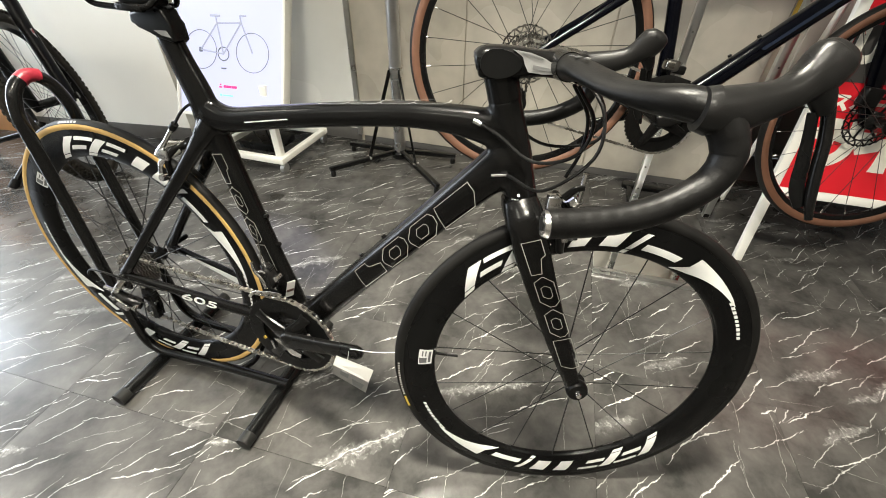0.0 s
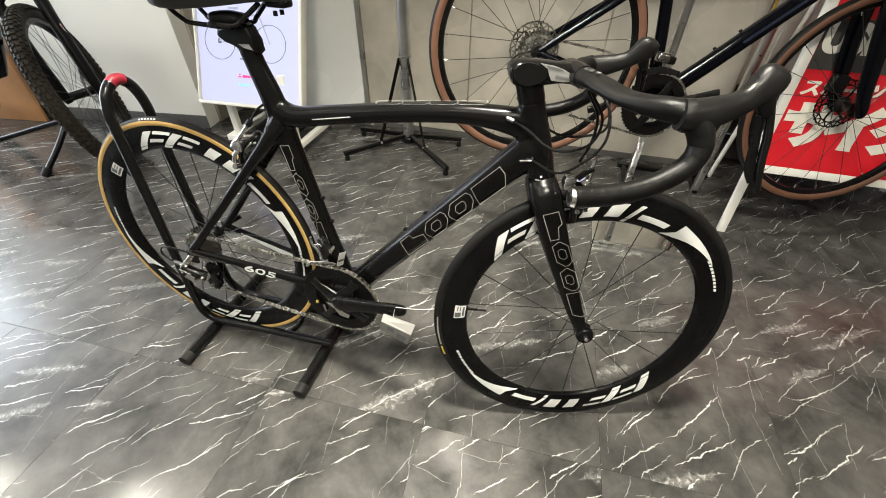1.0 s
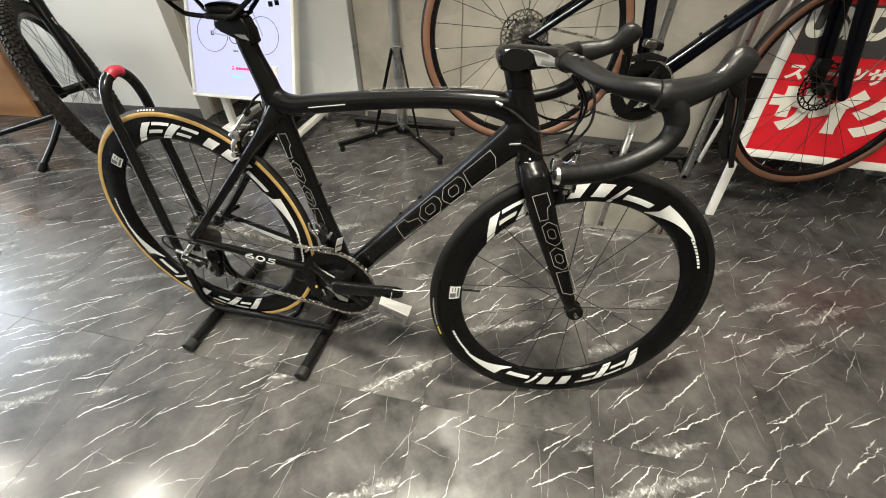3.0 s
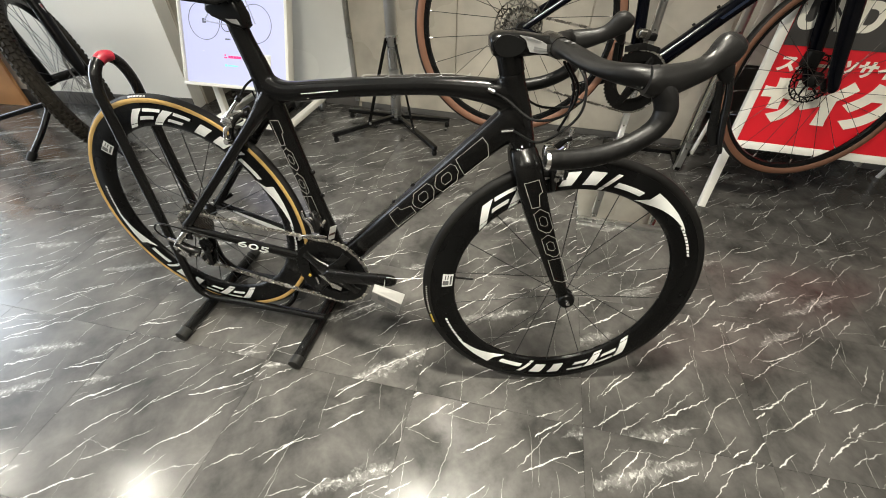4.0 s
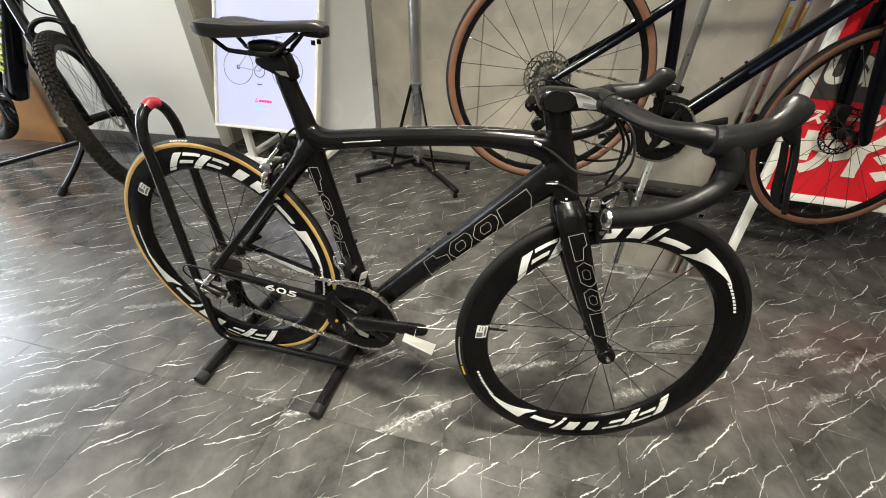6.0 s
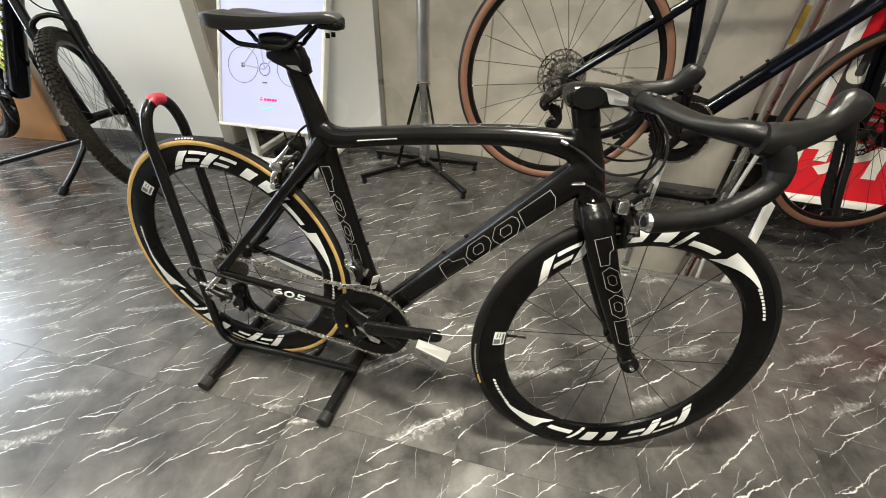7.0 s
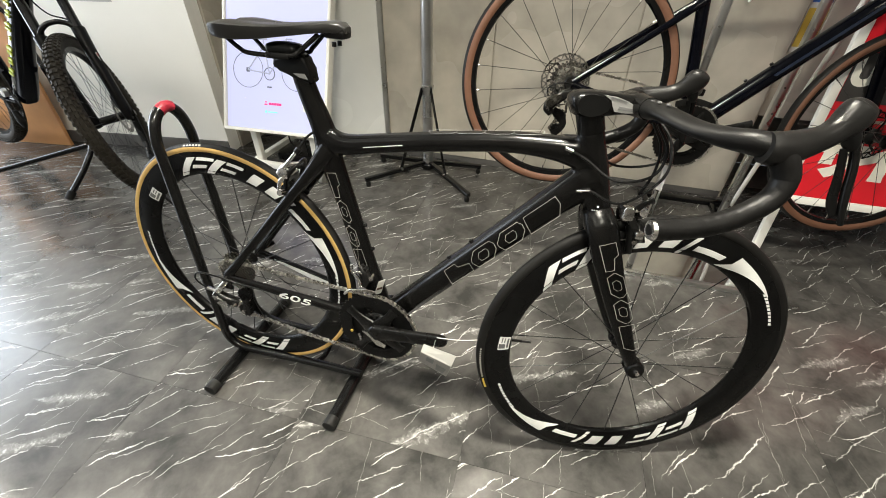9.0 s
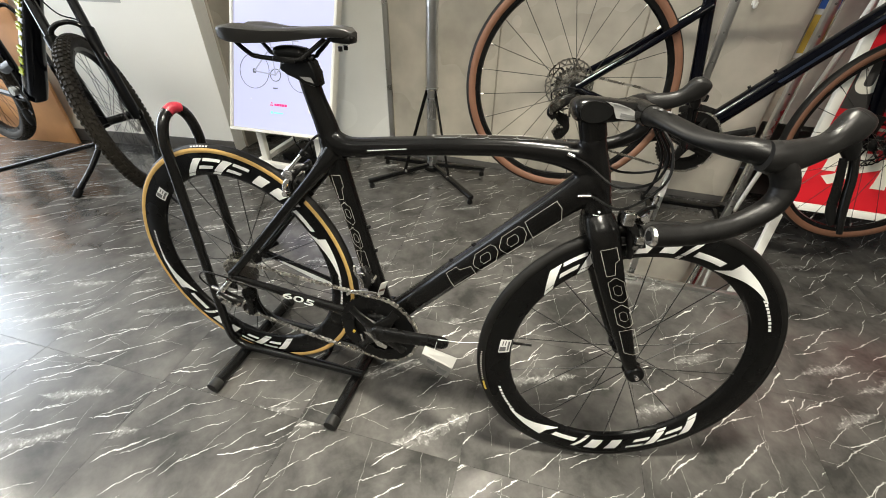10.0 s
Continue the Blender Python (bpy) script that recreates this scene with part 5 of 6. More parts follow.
def plain_wheel(name, parent, m, R, tyre_r, wall_mat, spoke_mat, n_spokes=28, rim_depth=0.024, label=""):
    rc = R - tyre_r
    ri = rc - 0.006 - rim_depth
    rim = part(name, lathe([(ri, 0.0), (ri + 0.004, 0.008), (rc - 0.012, 0.0115), (rc - 0.002, 0.0115), (rc - 0.002, -0.0115), (rc - 0.012, -0.0115), (ri + 0.004, -0.008)], 96), CARBON_GLOSS, parent, label, m)
    part("tread", lathe(torus_profile(rc, tyre_r, 18), 96), RUBBER, rim, "black tyre tread")
    for sg in (-1, 1):
        prof = [(rc + (tyre_r + 0.0008) * math.cos(radians(a)), sg * (tyre_r + 0.0008) * math.sin(radians(a))) for a in (60, 74, 88, 104, 120, 138)]
        prof += [(rc + (tyre_r - 0.002) * math.cos(radians(a)), sg * (tyre_r - 0.002) * math.sin(radians(a))) for a in (138, 98, 60)]
        part("sidewall", lathe(prof, 96), wall_mat, rim, "brown rubber sidewall" if wall_mat is BROWN else "")
    part("hub", lathe([(0.0, -0.05), (0.009, -0.05), (0.010, -0.036), (0.026, -0.033), (0.026, -0.028), (0.014, -0.020), (0.013, 0.020), (0.026, 0.028), (0.026, 0.033), (0.010, 0.036), (0.009, 0.05), (0.0, 0.05)], 24, closed=False), DARK_STEEL, rim)
    ms = [finish(rod((sg2 * 0.021, sg * 0.030, 0.014), (0.0, sg * 0.003, ri + 0.002), 0.0010, 6), "spoke", spoke_mat) for sg in (-1, 1) for sg2 in (-1, 1)]
    nip = finish(rod((0, 0, ri + 0.004), (0, 0, ri - 0.011), 0.0018, 6), "nipple", SILVER)
    for i in range(n_spokes):
        part("spoke", ms[(i % 2) * 2 + (i // 2) % 2], None, rim, m=pose(0, 0, 0, 0, 360 * i / n_spokes, 0))
        part("nipple", nip, None, rim, m=pose(0, 0, 0, 0, 360 * i / n_spokes, 0))
    return rim


def rotor(parent, m, material=None):
    bm = gear(0.080, 30, 0.0745, -0.0012, 0.0008, 0.0020)
    gear(0.0630, 24, 0.0585, -0.0011, 0.0007, 0.0010, bm)
    for a in range(0, 360, 20):
        rod(Vector((0.061 * math.cos(radians(a)), 0, 0.061 * math.sin(radians(a)))), Vector((0.076 * math.cos(radians(a + 9)), 0, 0.076 * math.sin(radians(a + 9)))), 0.0022, 6, bm)
        rod(Vector((0.061 * math.cos(radians(a)), 0, 0.061 * math.sin(radians(a)))), Vector((0.076 * math.cos(radians(a - 9)), 0, 0.076 * math.sin(radians(a - 9)))), 0.0018, 6, bm)
    rt = part("brake_rotor", bm, material or CASSETTE, parent, "steel disc brake rotor", m)
    for a in range(0, 360, 60):
        part("rotor_arm", sweep([(0.020, 0, 0, 0.0009, 0.005), (0.042, 0, 0.006, 0.0009, 0.004), (0.059, 0, 0.014, 0.0009, 0.004)], n=8), DARK_STEEL, rt, m=pose(0, 0, 0, 0, a, 0))
    return rt


def navy_bike():
    m, base = bike_basis((-0.238, 0.735, 0.704), (0.784, 0.962, 0.553), 8)
    t = thing("road_bike", "glossy navy disc road bicycle with brown walled tyres on a rack", "bicycle", m)
    R = 0.337
    rear = plain_wheel("rear_wheel", t, pose(0, 0, 0), R, 0.0165, BROWN, SPOKE_SILVER, 24, label="black road wheel with a brown walled tyre")
    front = plain_wheel("front_wheel", t, pose(base, 0, 0), R, 0.0165, BROWN, SPOKE_SILVER, 24, label="black road wheel with a brown walled tyre")
    rotor(rear, pose(0, 0.034, 0))
    rotor(front, pose(0, 0.040, 0), DARK_STEEL)
    for i in range(8):
        r = 0.062 - 0.0046 * i
        part("sprocket", gear(r, int(r * 480), r - 0.012, -0.018 - 0.0042 * i, -0.0164 - 0.0042 * i, 0.0052), (SILVER, CASSETTE, STEEL)[i % 3], rear)
    part("cassette_body", lathe([(0.0, -0.052), (0.018, -0.052), (0.040, -0.020), (0.040, -0.014), (0.0, -0.014)], 32, closed=False), DARK_STEEL, rear)
    bb = Vector((0.408, 0, -0.093))
    fr = sweep([(0.418, 0, -0.082, 0.026, 0.030), (0.495, 0, -0.006, 0.024, 0.026), (0.682, 0, 0.203, 0.024, 0.025), (0.84, 0, 0.376, 0.024, 0.027), (0.90, 0, 0.438, 0.022, 0.03)], n=16, power=2.5)
    sweep([(0.410, 0, -0.090, 0.022, 0.024), (0.370, 0, 0.09, 0.017, 0.019), (0.318, 0, 0.275, 0.016, 0.019), (0.262, 0, 0.49, 0.016, 0.019)], n=16, bm=fr)
    sweep([(0.285, 0, 0.485, 0.018, 0.018), (0.60, 0, 0.520, 0.020, 0.018), (0.87, 0, 0.545, 0.020, 0.020)], n=16, bm=fr)
    sweep([(0.925, 0, 0.390, 0.024, 0.026), (0.88, 0, 0.56, 0.022, 0.022)], n=16, k=3, bm=fr)
    rod(bb + Vector((0, -0.042, 0)), bb + Vector((0, 0.042, 0)), 0.024, 24, fr)
    frame_ob = moulded(part("frame", fr, NAVY_GLOSS, t, "glossy black navy frame with a painted-on blue reflection"), 0.005, 4)
    for sg in (-1, 1):
        part("chainstay", sweep([(0.395, sg * 0.028, -0.088, 0.011, 0.014), (0.20, sg * 0.046, -0.044, 0.009, 0.011), (0.0, sg * 0.064, 0.0, 0.006, 0.010)], n=12), NAVY_GLOSS, t)
        part("seatstay", sweep([(0.322, sg * 0.014, 0.280, 0.008, 0.011), (0.20, sg * 0.036, 0.172, 0.0075, 0.010), (0.0, sg * 0.064, 0.004, 0.006, 0.010)], n=12), NAVY_GLOSS, t)
        part("fork_blade", sweep([(0.930, sg * 0.032, 0.370, 0.016, 0.030), (0.955, sg * 0.046, 0.25, 0.013, 0.029), (base - 0.035, sg * 0.055, 0.06, 0.011, 0.024), (base - 0.004, sg * 0.057, -0.004, 0.010, 0.019), (base + 0.004, sg * 0.057, -0.020, 0.006, 0.010)], n=14), NAVY_GLOSS, t)
    # the band of reflected light along the down tube, put in as colour
    part("stripe", plate([(0.60, 0.123), (0.80, 0.344), (0.81, 0.342), (0.61, 0.121)], -0.0256, -0.0235), SHEEN_BLUE, frame_ob, "slate blue band painted as a reflection on the tube")
    part("fork_crown", sweep([(0.932, -0.036, 0.365, 0.018, 0.016), (0.925, 0.0, 0.395, 0.024, 0.022), (0.932, 0.036, 0.365, 0.018, 0.016)], n=14, side=(1, 0, 0)), NAVY_GLOSS, t)
    part("brake_caliper", box(base - 0.075, base - 0.020, 0.028, 0.056, 0.030, 0.085, 0.008, 3), BLACK_PLASTIC, t, "black disc brake caliper")
    part("brake_caliper", box(0.03, 0.075, 0.035, 0.06, 0.01, 0.045, 0.008, 3), BLACK_PLASTIC, t, "black disc brake caliper")
    ringm = Matrix.Translation(bb)
    part("chainring", gear(0.100, 50, 0.066, -0.050, -0.046, 0.004), CRANK_BLACK, t, "black chainring", ringm)
    part("chainring", gear(0.072, 34, 0.055, -0.042, -0.039, 0.004), CRANK_BLACK, t, "", ringm)
    for a in (20, 110, 200, 290):
        part("spider_arm", sweep([(0.010, -0.054, 0, 0.006, 0.018), (0.05, -0.052, 0, 0.005, 0.014), (0.083, -0.050, 0, 0.004, 0.010)], n=12, power=3), CRANK_BLACK, t, m=ringm @ pose(0, 0, 0, 0, a, 0))
    part("crank_arm", sweep([(-0.018, -0.066, 0, 0.009, 0.016), (0.0, -0.068, 0, 0.011, 0.020), (0.10, -0.078, 0, 0.009, 0.013), (0.178, -0.086, 0, 0.008, 0.012)], n=14, power=3), DARK_STEEL, t, "black crank arm", ringm @ pose(0, 0, 0, 0, -25, 0))
    part("crank_arm", sweep([(0.0, 0.066, 0, 0.010, 0.018), (-0.09, 0.074, 0, 0.009, 0.013), (-0.174, 0.084, 0, 0.008, 0.012)], n=14, power=3), DARK_STEEL, t, "black crank arm", ringm @ pose(0, 0, 0, 0, -25, 0))
    fd = part("front_derailleur", box(0.362, 0.400, -0.055, -0.020, 0.032, 0.060, 0.008, 3), CASSETTE, t, "steel grey front derailleur")
    part("cage", sweep([(0.335, -0.052, -0.004, 0.001, 0.009), (0.385, -0.052, 0.012, 0.001, 0.011), (0.445, -0.051, 0.010, 0.001, 0.008)], n=8), DARK_STEEL, fd)
    rd = part("rear_derailleur", sweep([(0.000, -0.074, -0.018, 0.009, 0.010), (-0.024, -0.080, -0.036, 0.011, 0.015), (-0.046, -0.082, -0.056, 0.011, 0.017), (-0.056, -0.076, -0.078, 0.010, 0.014), (-0.040, -0.068, -0.092, 0.008, 0.012)], n=14, power=3), DARK_STEEL, t, "black and polished rear derailleur")
    part("link_plate", plate([(-0.050, -0.034), (-0.030, -0.030), (-0.026, -0.044), (-0.050, -0.072), (-0.066, -0.076), (-0.070, -0.058)], -0.0965, -0.0925), CASSETTE, rd, "polished link plate")
    for x, z in ((-0.046, -0.048), (-0.030, -0.062), (-0.060, -0.078)):
        part("pivot_bolt", rod((x, -0.101, z), (x, -0.080, z), 0.0052, 12), SILVER, rd)
    part("outer_cage", sweep([(-0.034, -0.056, -0.084, 0.0015, 0.012), (-0.006, -0.056, -0.098, 0.0015, 0.014), (0.010, -0.056, -0.122, 0.0015, 0.011), (-0.004, -0.056, -0.146, 0.0015, 0.013), (-0.016, -0.056, -0.154, 0.0015, 0.008)], n=10), CRANK_BLACK, rd)
    for x, z in ((-0.006, -0.098), (-0.006, -0.142)):
        part("jockey_wheel", gear(0.020, 11, 0.006, -0.050, -0.040, 0.004), BLACK_PLASTIC, rd, m=pose(x, 0, z))
    part("gear_cable", sweep([(0.060, -0.066, -0.020), (0.010, -0.082, 0.000), (-0.040, -0.090, 0.000), (-0.072, -0.088, -0.020), (-0.066, -0.086, -0.044)], 0.0022, 8), BLACK_PLASTIC, t)
    path = [(bb.x + 0.098 * math.cos(radians(a)), -0.048, bb.z + 0.098 * math.sin(radians(a))) for a in range(100, -101, -10)]
    path += [(0.10, -0.044, -0.160), (-0.006, -0.042, -0.163), (-0.026, -0.042, -0.142), (-0.018, -0.042, -0.124), (0.012, -0.042, -0.108), (0.012, -0.042, -0.086), (0.004, -0.042, -0.050)]
    path += [(0.042 * math.cos(radians(a)), -0.042, 0.042 * math.sin(radians(a))) for a in range(-100, -271, -17)]
    path += [(0.2, -0.045, 0.036), (bb.x + 0.098 * math.cos(radians(100)), -0.048, bb.z + 0.098 * math.sin(radians(100)))]
    chain(t, path)
    for x, z in ((0.56, 0.078), (0.612, 0.135)):
        part("bottle_bolt", rod((x - 0.016, 0, z + 0.014), (x - 0.0195, 0, z + 0.0175), 0.005, 10), DARK_STEEL, t)
    part("pedal", box(0.455, 0.495, 0.10, 0.16, 0.02, 0.045, 0.006), BLACK_PLASTIC, t)
    return t


navy_bike()


# ---------------- rack posts behind the navy bicycle ----------------
def rack():
    t = thing("display_rack", "bright aluminium display rack with upright square posts", "rack", pose(0.25, 1.2, 0))
    for x, y in ((0.0, 0.0), (0.315, 0.055)):
        p = part("post", box(x - 0.014, x + 0.014, y - 0.014, y + 0.014, 0.0, 2.3, 0.003), ALU, t)
        for z in np.arange(0.12, 1.4, 0.1):
            part("slot", rod((x, y - 0.0146, z), (x, y - 0.0138, z), 0.004, 10), SKIRT, p)
    part("foot_rail", box(-0.03, 0.40, 0.20, 0.24, 0.0, 0.022, 0.004), STAND_BLACK, t, "black foot rail along the wall")
    part("foot_bar", box(-0.012, 0.012, -0.014, 0.22, 0.001, 0.020, 0.003), STAND_BLACK, t)
    part("foot_bar", box(0.303, 0.327, 0.04, 0.22, 0.001, 0.020, 0.003), STAND_BLACK, t)
    part("support_arm", sweep([(-0.016, 0.0, 0.60), (-0.05, -0.16, 0.595), (-0.085, -0.325, 0.592)], 0.011, 10, (1, 0, 0)), STAND_BLACK, t, "black arm that carries the bicycle")
    return t


rack()


# ---------------- pole stand ----------------
def pole_stand():
    t = thing("pole_stand", "silver pole on a black four-legged base with braces", "bike stand", pose(-0.921, 1.37, 0))
    part("pole", rod((0, 0, 0.035), (0, 0, 2.55), 0.029, 28), ALU, t, "brushed silver pole")
    part("collar", lathe([(0.0, 0.0), (0.044, 0.0), (0.044, 0.022), (0.036, 0.030), (0.0, 0.034)], 28, closed=False), STAND_BLACK, t, "", pose(0, 0, 0.012, 90, 0, 0))
    for x, y in ((-0.249, -0.31), (0.311, -0.305), (-0.294, 0.0), (0.301, 0.03)):
        a = math.degrees(math.atan2(y, x))
        ln = math.hypot(x, y)
        leg = part("leg", box(0.02, ln, -0.012, 0.012, 0.030, 0.052, 0.003), STAND_BLACK, t, "", pose(0, 0, 0, 0, 0, a))
        part("foot", lathe([(0.0, 0.0), (0.012, 0.0), (0.014, 0.008), (0.012, 0.022), (0.006, 0.030), (0.0, 0.030)], 16, closed=False), RUBBER, leg, "", pose(ln - 0.015, 0, 0, 90, 0, 0))
        if y < -0.1:
            rise, run = 0.41, ln * 0.45 - 0.032
            part("brace", box(0.0, 1.0, -0.003, 0.003, -0.009, 0.009, 0.001, 1, None, Matrix.Translation((0.032, 0, 0.455)) @ Matrix.Rotation(math.atan2(rise, run), 4, "Y") @ Matrix.Diagonal((math.hypot(rise, run), 1, 1, 1))), STAND_BLACK, leg, "flat black brace")
            part("bolt", rod((ln * 0.45, -0.016, 0.048), (ln * 0.45, 0.016, 0.048), 0.006, 10), SILVER, leg)
    part("clamp", lathe([(0.0291, -0.012), (0.034, -0.012), (0.034, 0.012), (0.0291, 0.012)], 28), ALU, t, "", pose(0, 0, 0.455, 90, 0, 0))
    return t


pole_stand()


# ---------------- lit advertising screen ----------------
def screen_stand():
    yaw, back = 3.0, 24.0
    m = pose(-1.88, 0.95, 0.275, -back, 0, yaw)
    t = thing("advertising_screen", "white framed lit screen showing a drawn bicycle, on castors", "screen", m)
    W, Hh, b = 0.565, 1.02, 0.016
    fr = box(0, W, 0.0, 0.05, 0, b, 0.003)
    box(0, W, 0.0, 0.05, Hh - b, Hh, 0.003, 2, fr)
    box(0, b, 0.0, 0.05, b, Hh - b, 0.003, 2, fr)
    box(W - b, W, 0.0, 0.05, b, Hh - b, 0.003, 2, fr)
    box(b, W - b, 0.03, 0.049, b, Hh - b, 0, 1, fr)
    part("frame", fr, WHITE_FRAME, t)
    panel = part("display", box(b + 0.001, W - b - 0.001, 0.010, 0.029, b + 0.001, Hh - b - 0.001), SCREEN, t, "pale lilac lit display")
    y = 0.0085
    wr = 0.080
    for wx in (0.135, 0.400):
        part("drawn_wheel", lathe([(wr, -0.0006), (wr + 0.0025, -0.0006), (wr + 0.0025, 0.0006), (wr, 0.0006)], 64), SCREEN_LINE, panel, m=Matrix.Translation((wx, y, 0.292)))
    ln = bmesh.new()
    pts = dict(r=(0.135, 0.292), b=(0.252, 0.280), s=(0.222, 0.405), h=(0.345, 0.412), f=(0.400, 0.292), st=(0.216, 0.432), hb=(0.338, 0.440))
    for p, q in (("r", "b"), ("r", "s"), ("b", "s"), ("b", "h"), ("s", "h"), ("h", "f"), ("s", "st"), ("h", "hb")):
        (x0, z0), (x1, z1) = pts[p], pts[q]
        rod((x0, y, z0), (x1, y, z1), 0.0032, 8, ln)
    box(0.188, 0.240, y - 0.003, y + 0.001, 0.430, 0.439, 0.002, 1, ln)
    box(0.338, 0.372, y - 0.003, y + 0.001, 0.437, 0.443, 0.002, 1, ln)
    part("drawn_frame", ln, SCREEN_PALE, panel)
    part("drawn_gear", box(0.126, 0.144, y - 0.002, y + 0.001, 0.282, 0.302, 0.002, 1), SCREEN_LINE, panel)
    part("drawn_mark", box(0.240, 0.266, y - 0.002, y + 0.001, 0.216, 0.222, 0.001, 1), SCREEN_LINE, panel)
    part("drawn_chainring", lathe([(0.026, -0.0006), (0.030, -0.0006), (0.030, 0.0006), (0.026, 0.0006)], 32, True), SCREEN_LINE, panel, m=Matrix.Translation((0.252, y, 0.280)))
    pk = bmesh.new()
    for j in range(5):
        box(0.250 + j * 0.014, 0.261 + j * 0.014, y - 0.002, y + 0.001, 0.136, 0.147, 0.0, 1, pk)
    for x, z in ((0.229, 0.138), (0.238, 0.138), (0.2335, 0.149)):
        box(x - 0.003, x + 0.003, y - 0.002, y + 0.001, z - 0.003, z + 0.003, 0, 1, pk)
    part("pink_print", pk, SCREEN_PINK, panel, "pink print in plain bars")
    tl = box(0.229, 0.240, y - 0.002, y + 0.001, 0.098, 0.109, 0.001, 1)
    box(0.247, 0.296, y - 0.002, y + 0.001, 0.100, 0.106, 0.0, 1, tl)
    part("teal_print", tl, SCREEN_TEAL, panel, "teal print in plain bars")
    # stand: two uprights, a base tray and four castors, set level
    lv = m.inverted()

    def level(bm):
        bm.transform(lv)
        return bm

    for x in (-1.78, -1.43):
        part("upright", level(box(x - 0.018, x + 0.018, 1.03, 1.06, 0.06, 0.42, 0.003)), WHITE_FRAME, t)
    tray = box(-1.83, -1.39, 1.00, 1.03, 0.055, 0.085, 0.003)
    box(-1.83, -1.39, 1.40, 1.43, 0.055, 0.085, 0.003, 2, tray)
    box(-1.83, -1.80, 1.03, 1.40, 0.055, 0.085, 0.003, 2, tray)
    box(-1.42, -1.39, 1.03, 1.40, 0.055, 0.085, 0.003, 2, tray)
    part("base_frame", level(tray), WHITE_FRAME, t)
    part("power_box", level(box(-1.72, -1.50, 1.10, 1.28, 0.058, 0.10, 0.006)), BLACK_PLASTIC, t, "black power supply box")
    part("cable", level(sweep([(-1.60, 1.10, 0.30), (-1.60, 1.08, 0.20), (-1.57, 1.10, 0.12), (-1.60, 1.14, 0.09)], 0.004, 8)), BLACK_PLASTIC, t)
    part("cable", level(sweep([(-1.52, 1.10, 0.32), (-1.50, 1.07, 0.20), (-1.53, 1.12, 0.10)], 0.004, 8)), BLACK_PLASTIC, t)
    for x in (-1.81, -1.41):
        for yy in (1.03, 1.41):
            c = part("castor", level(rod((x - 0.010, yy, 0.024), (x + 0.010, yy, 0.024), 0.024, 18)), ALU, t, "clear grey castor")
            part("fork", level(box(x - 0.014, x + 0.014, yy - 0.012, yy + 0.012, 0.030, 0.056, 0.003)), ALU, c)
    return t


screen_stand()


# ---------------- red sign ----------------
def red_sign():
    up = Vector((0.0, 0.125, 1.0)).normalized()
    x = Vector((1.0, -0.01, -0.045)).normalized()
    x = (x - up * x.dot(up)).normalized()
    y = up.cross(x)
    m = Matrix(((x.x, y.x, up.x, 0.635), (x.y, y.y, up.y, 0.955), (x.z, y.z, up.z, 0.0), (0, 0, 0, 1)))
    t = thing("sale_sign", "red and black printed sale sign in a white metal easel frame", "sign", m)
    W, z0, z1, p = 0.888, 0.304, 1.338, 0.030
    for xx in (-0.024, W):
        part("leg", box(xx, xx + p, 0, 0.024, 0.0, 1.38, 0.003), WHITE_FRAME, t, "white painted square leg")
    part("rail", box(p - 0.023, W, 0.002, 0.022, z0 - p, z0, 0.003), WHITE_FRAME, t)
    part("rail", box(p - 0.023, W, 0.002, 0.022, z1, z1 + p, 0.003), WHITE_FRAME, t)
    board = part("board", box(p - 0.023, W - 0.001, 0.004, 0.012, z0 + 0.001, z1 - 0.001, 0.0), SIGN_RED, t, "red printed board")
    part("band", box(p - 0.022, W - 0.002, 0.0015, 0.0038, 0.645, 0.795, 0.0), SIGN_BLACK, board, "charcoal band")
    flat = Matrix.Rotation(radians(90), 4, "X")

    def put(text, size, xx, zz, sx=1.0, lean=0.0, bold=0.04, lift=0.0030):
        letters(text, size, board, "lettering", SIGN_WHITE, Matrix.Translation((xx, lift, zz)) @ flat @ Matrix(((sx, lean, 0, 0), (0, 1, 0, 0), (0, 0, 1, 0), (0, 0, 0, 1))), label="cream lettering", bold=bold)

    put("USED", 0.116, 0.014, 0.678, 0.86, 0.0, 0.055, 0.0008)
    put("スポーツサイクル", 0.0570, 0.018, 0.556, 1.06, 0.06)
    for glyph, gx in (("サ", 0.022), ("イ", 0.150), ("ク", 0.290)):
        put(glyph, 0.160, gx - 0.006, 0.374, 1.06, 0.0, 0.070)
    # back legs of the easel
    part("back_leg", sweep([(0.03, 0.03, 1.34), (0.03, 0.50, 0.012)], 0.010, 10, (1, 0, 0), 1), WHITE_FRAME, t)
    part("back_leg", sweep([(W - 0.02, 0.03, 1.34), (W - 0.02, 0.50, 0.012)], 0.010, 10, (1, 0, 0), 1), WHITE_FRAME, t)
    return t


red_sign()


# ---------------- polished base plate on the floor ----------------
def base_plate():
    t = thing("base_plate", "polished steel base plate with a raised lip on the floor", "base plate", pose(0.098, 0.712, 0.0, 0, 0, 1.0))
    W, D = 0.46, 0.36
    part("lip", box(0, W, 0, 0.020, 0.0, 0.018, 0.002), ALU, t, "brushed front lip")
    part("plate", box(0.001, W - 0.001, 0.021, D, 0.001, 0.010, 0.001, 1), MIRROR, t, "mirror polished steel sheet")
    return t


base_plate()

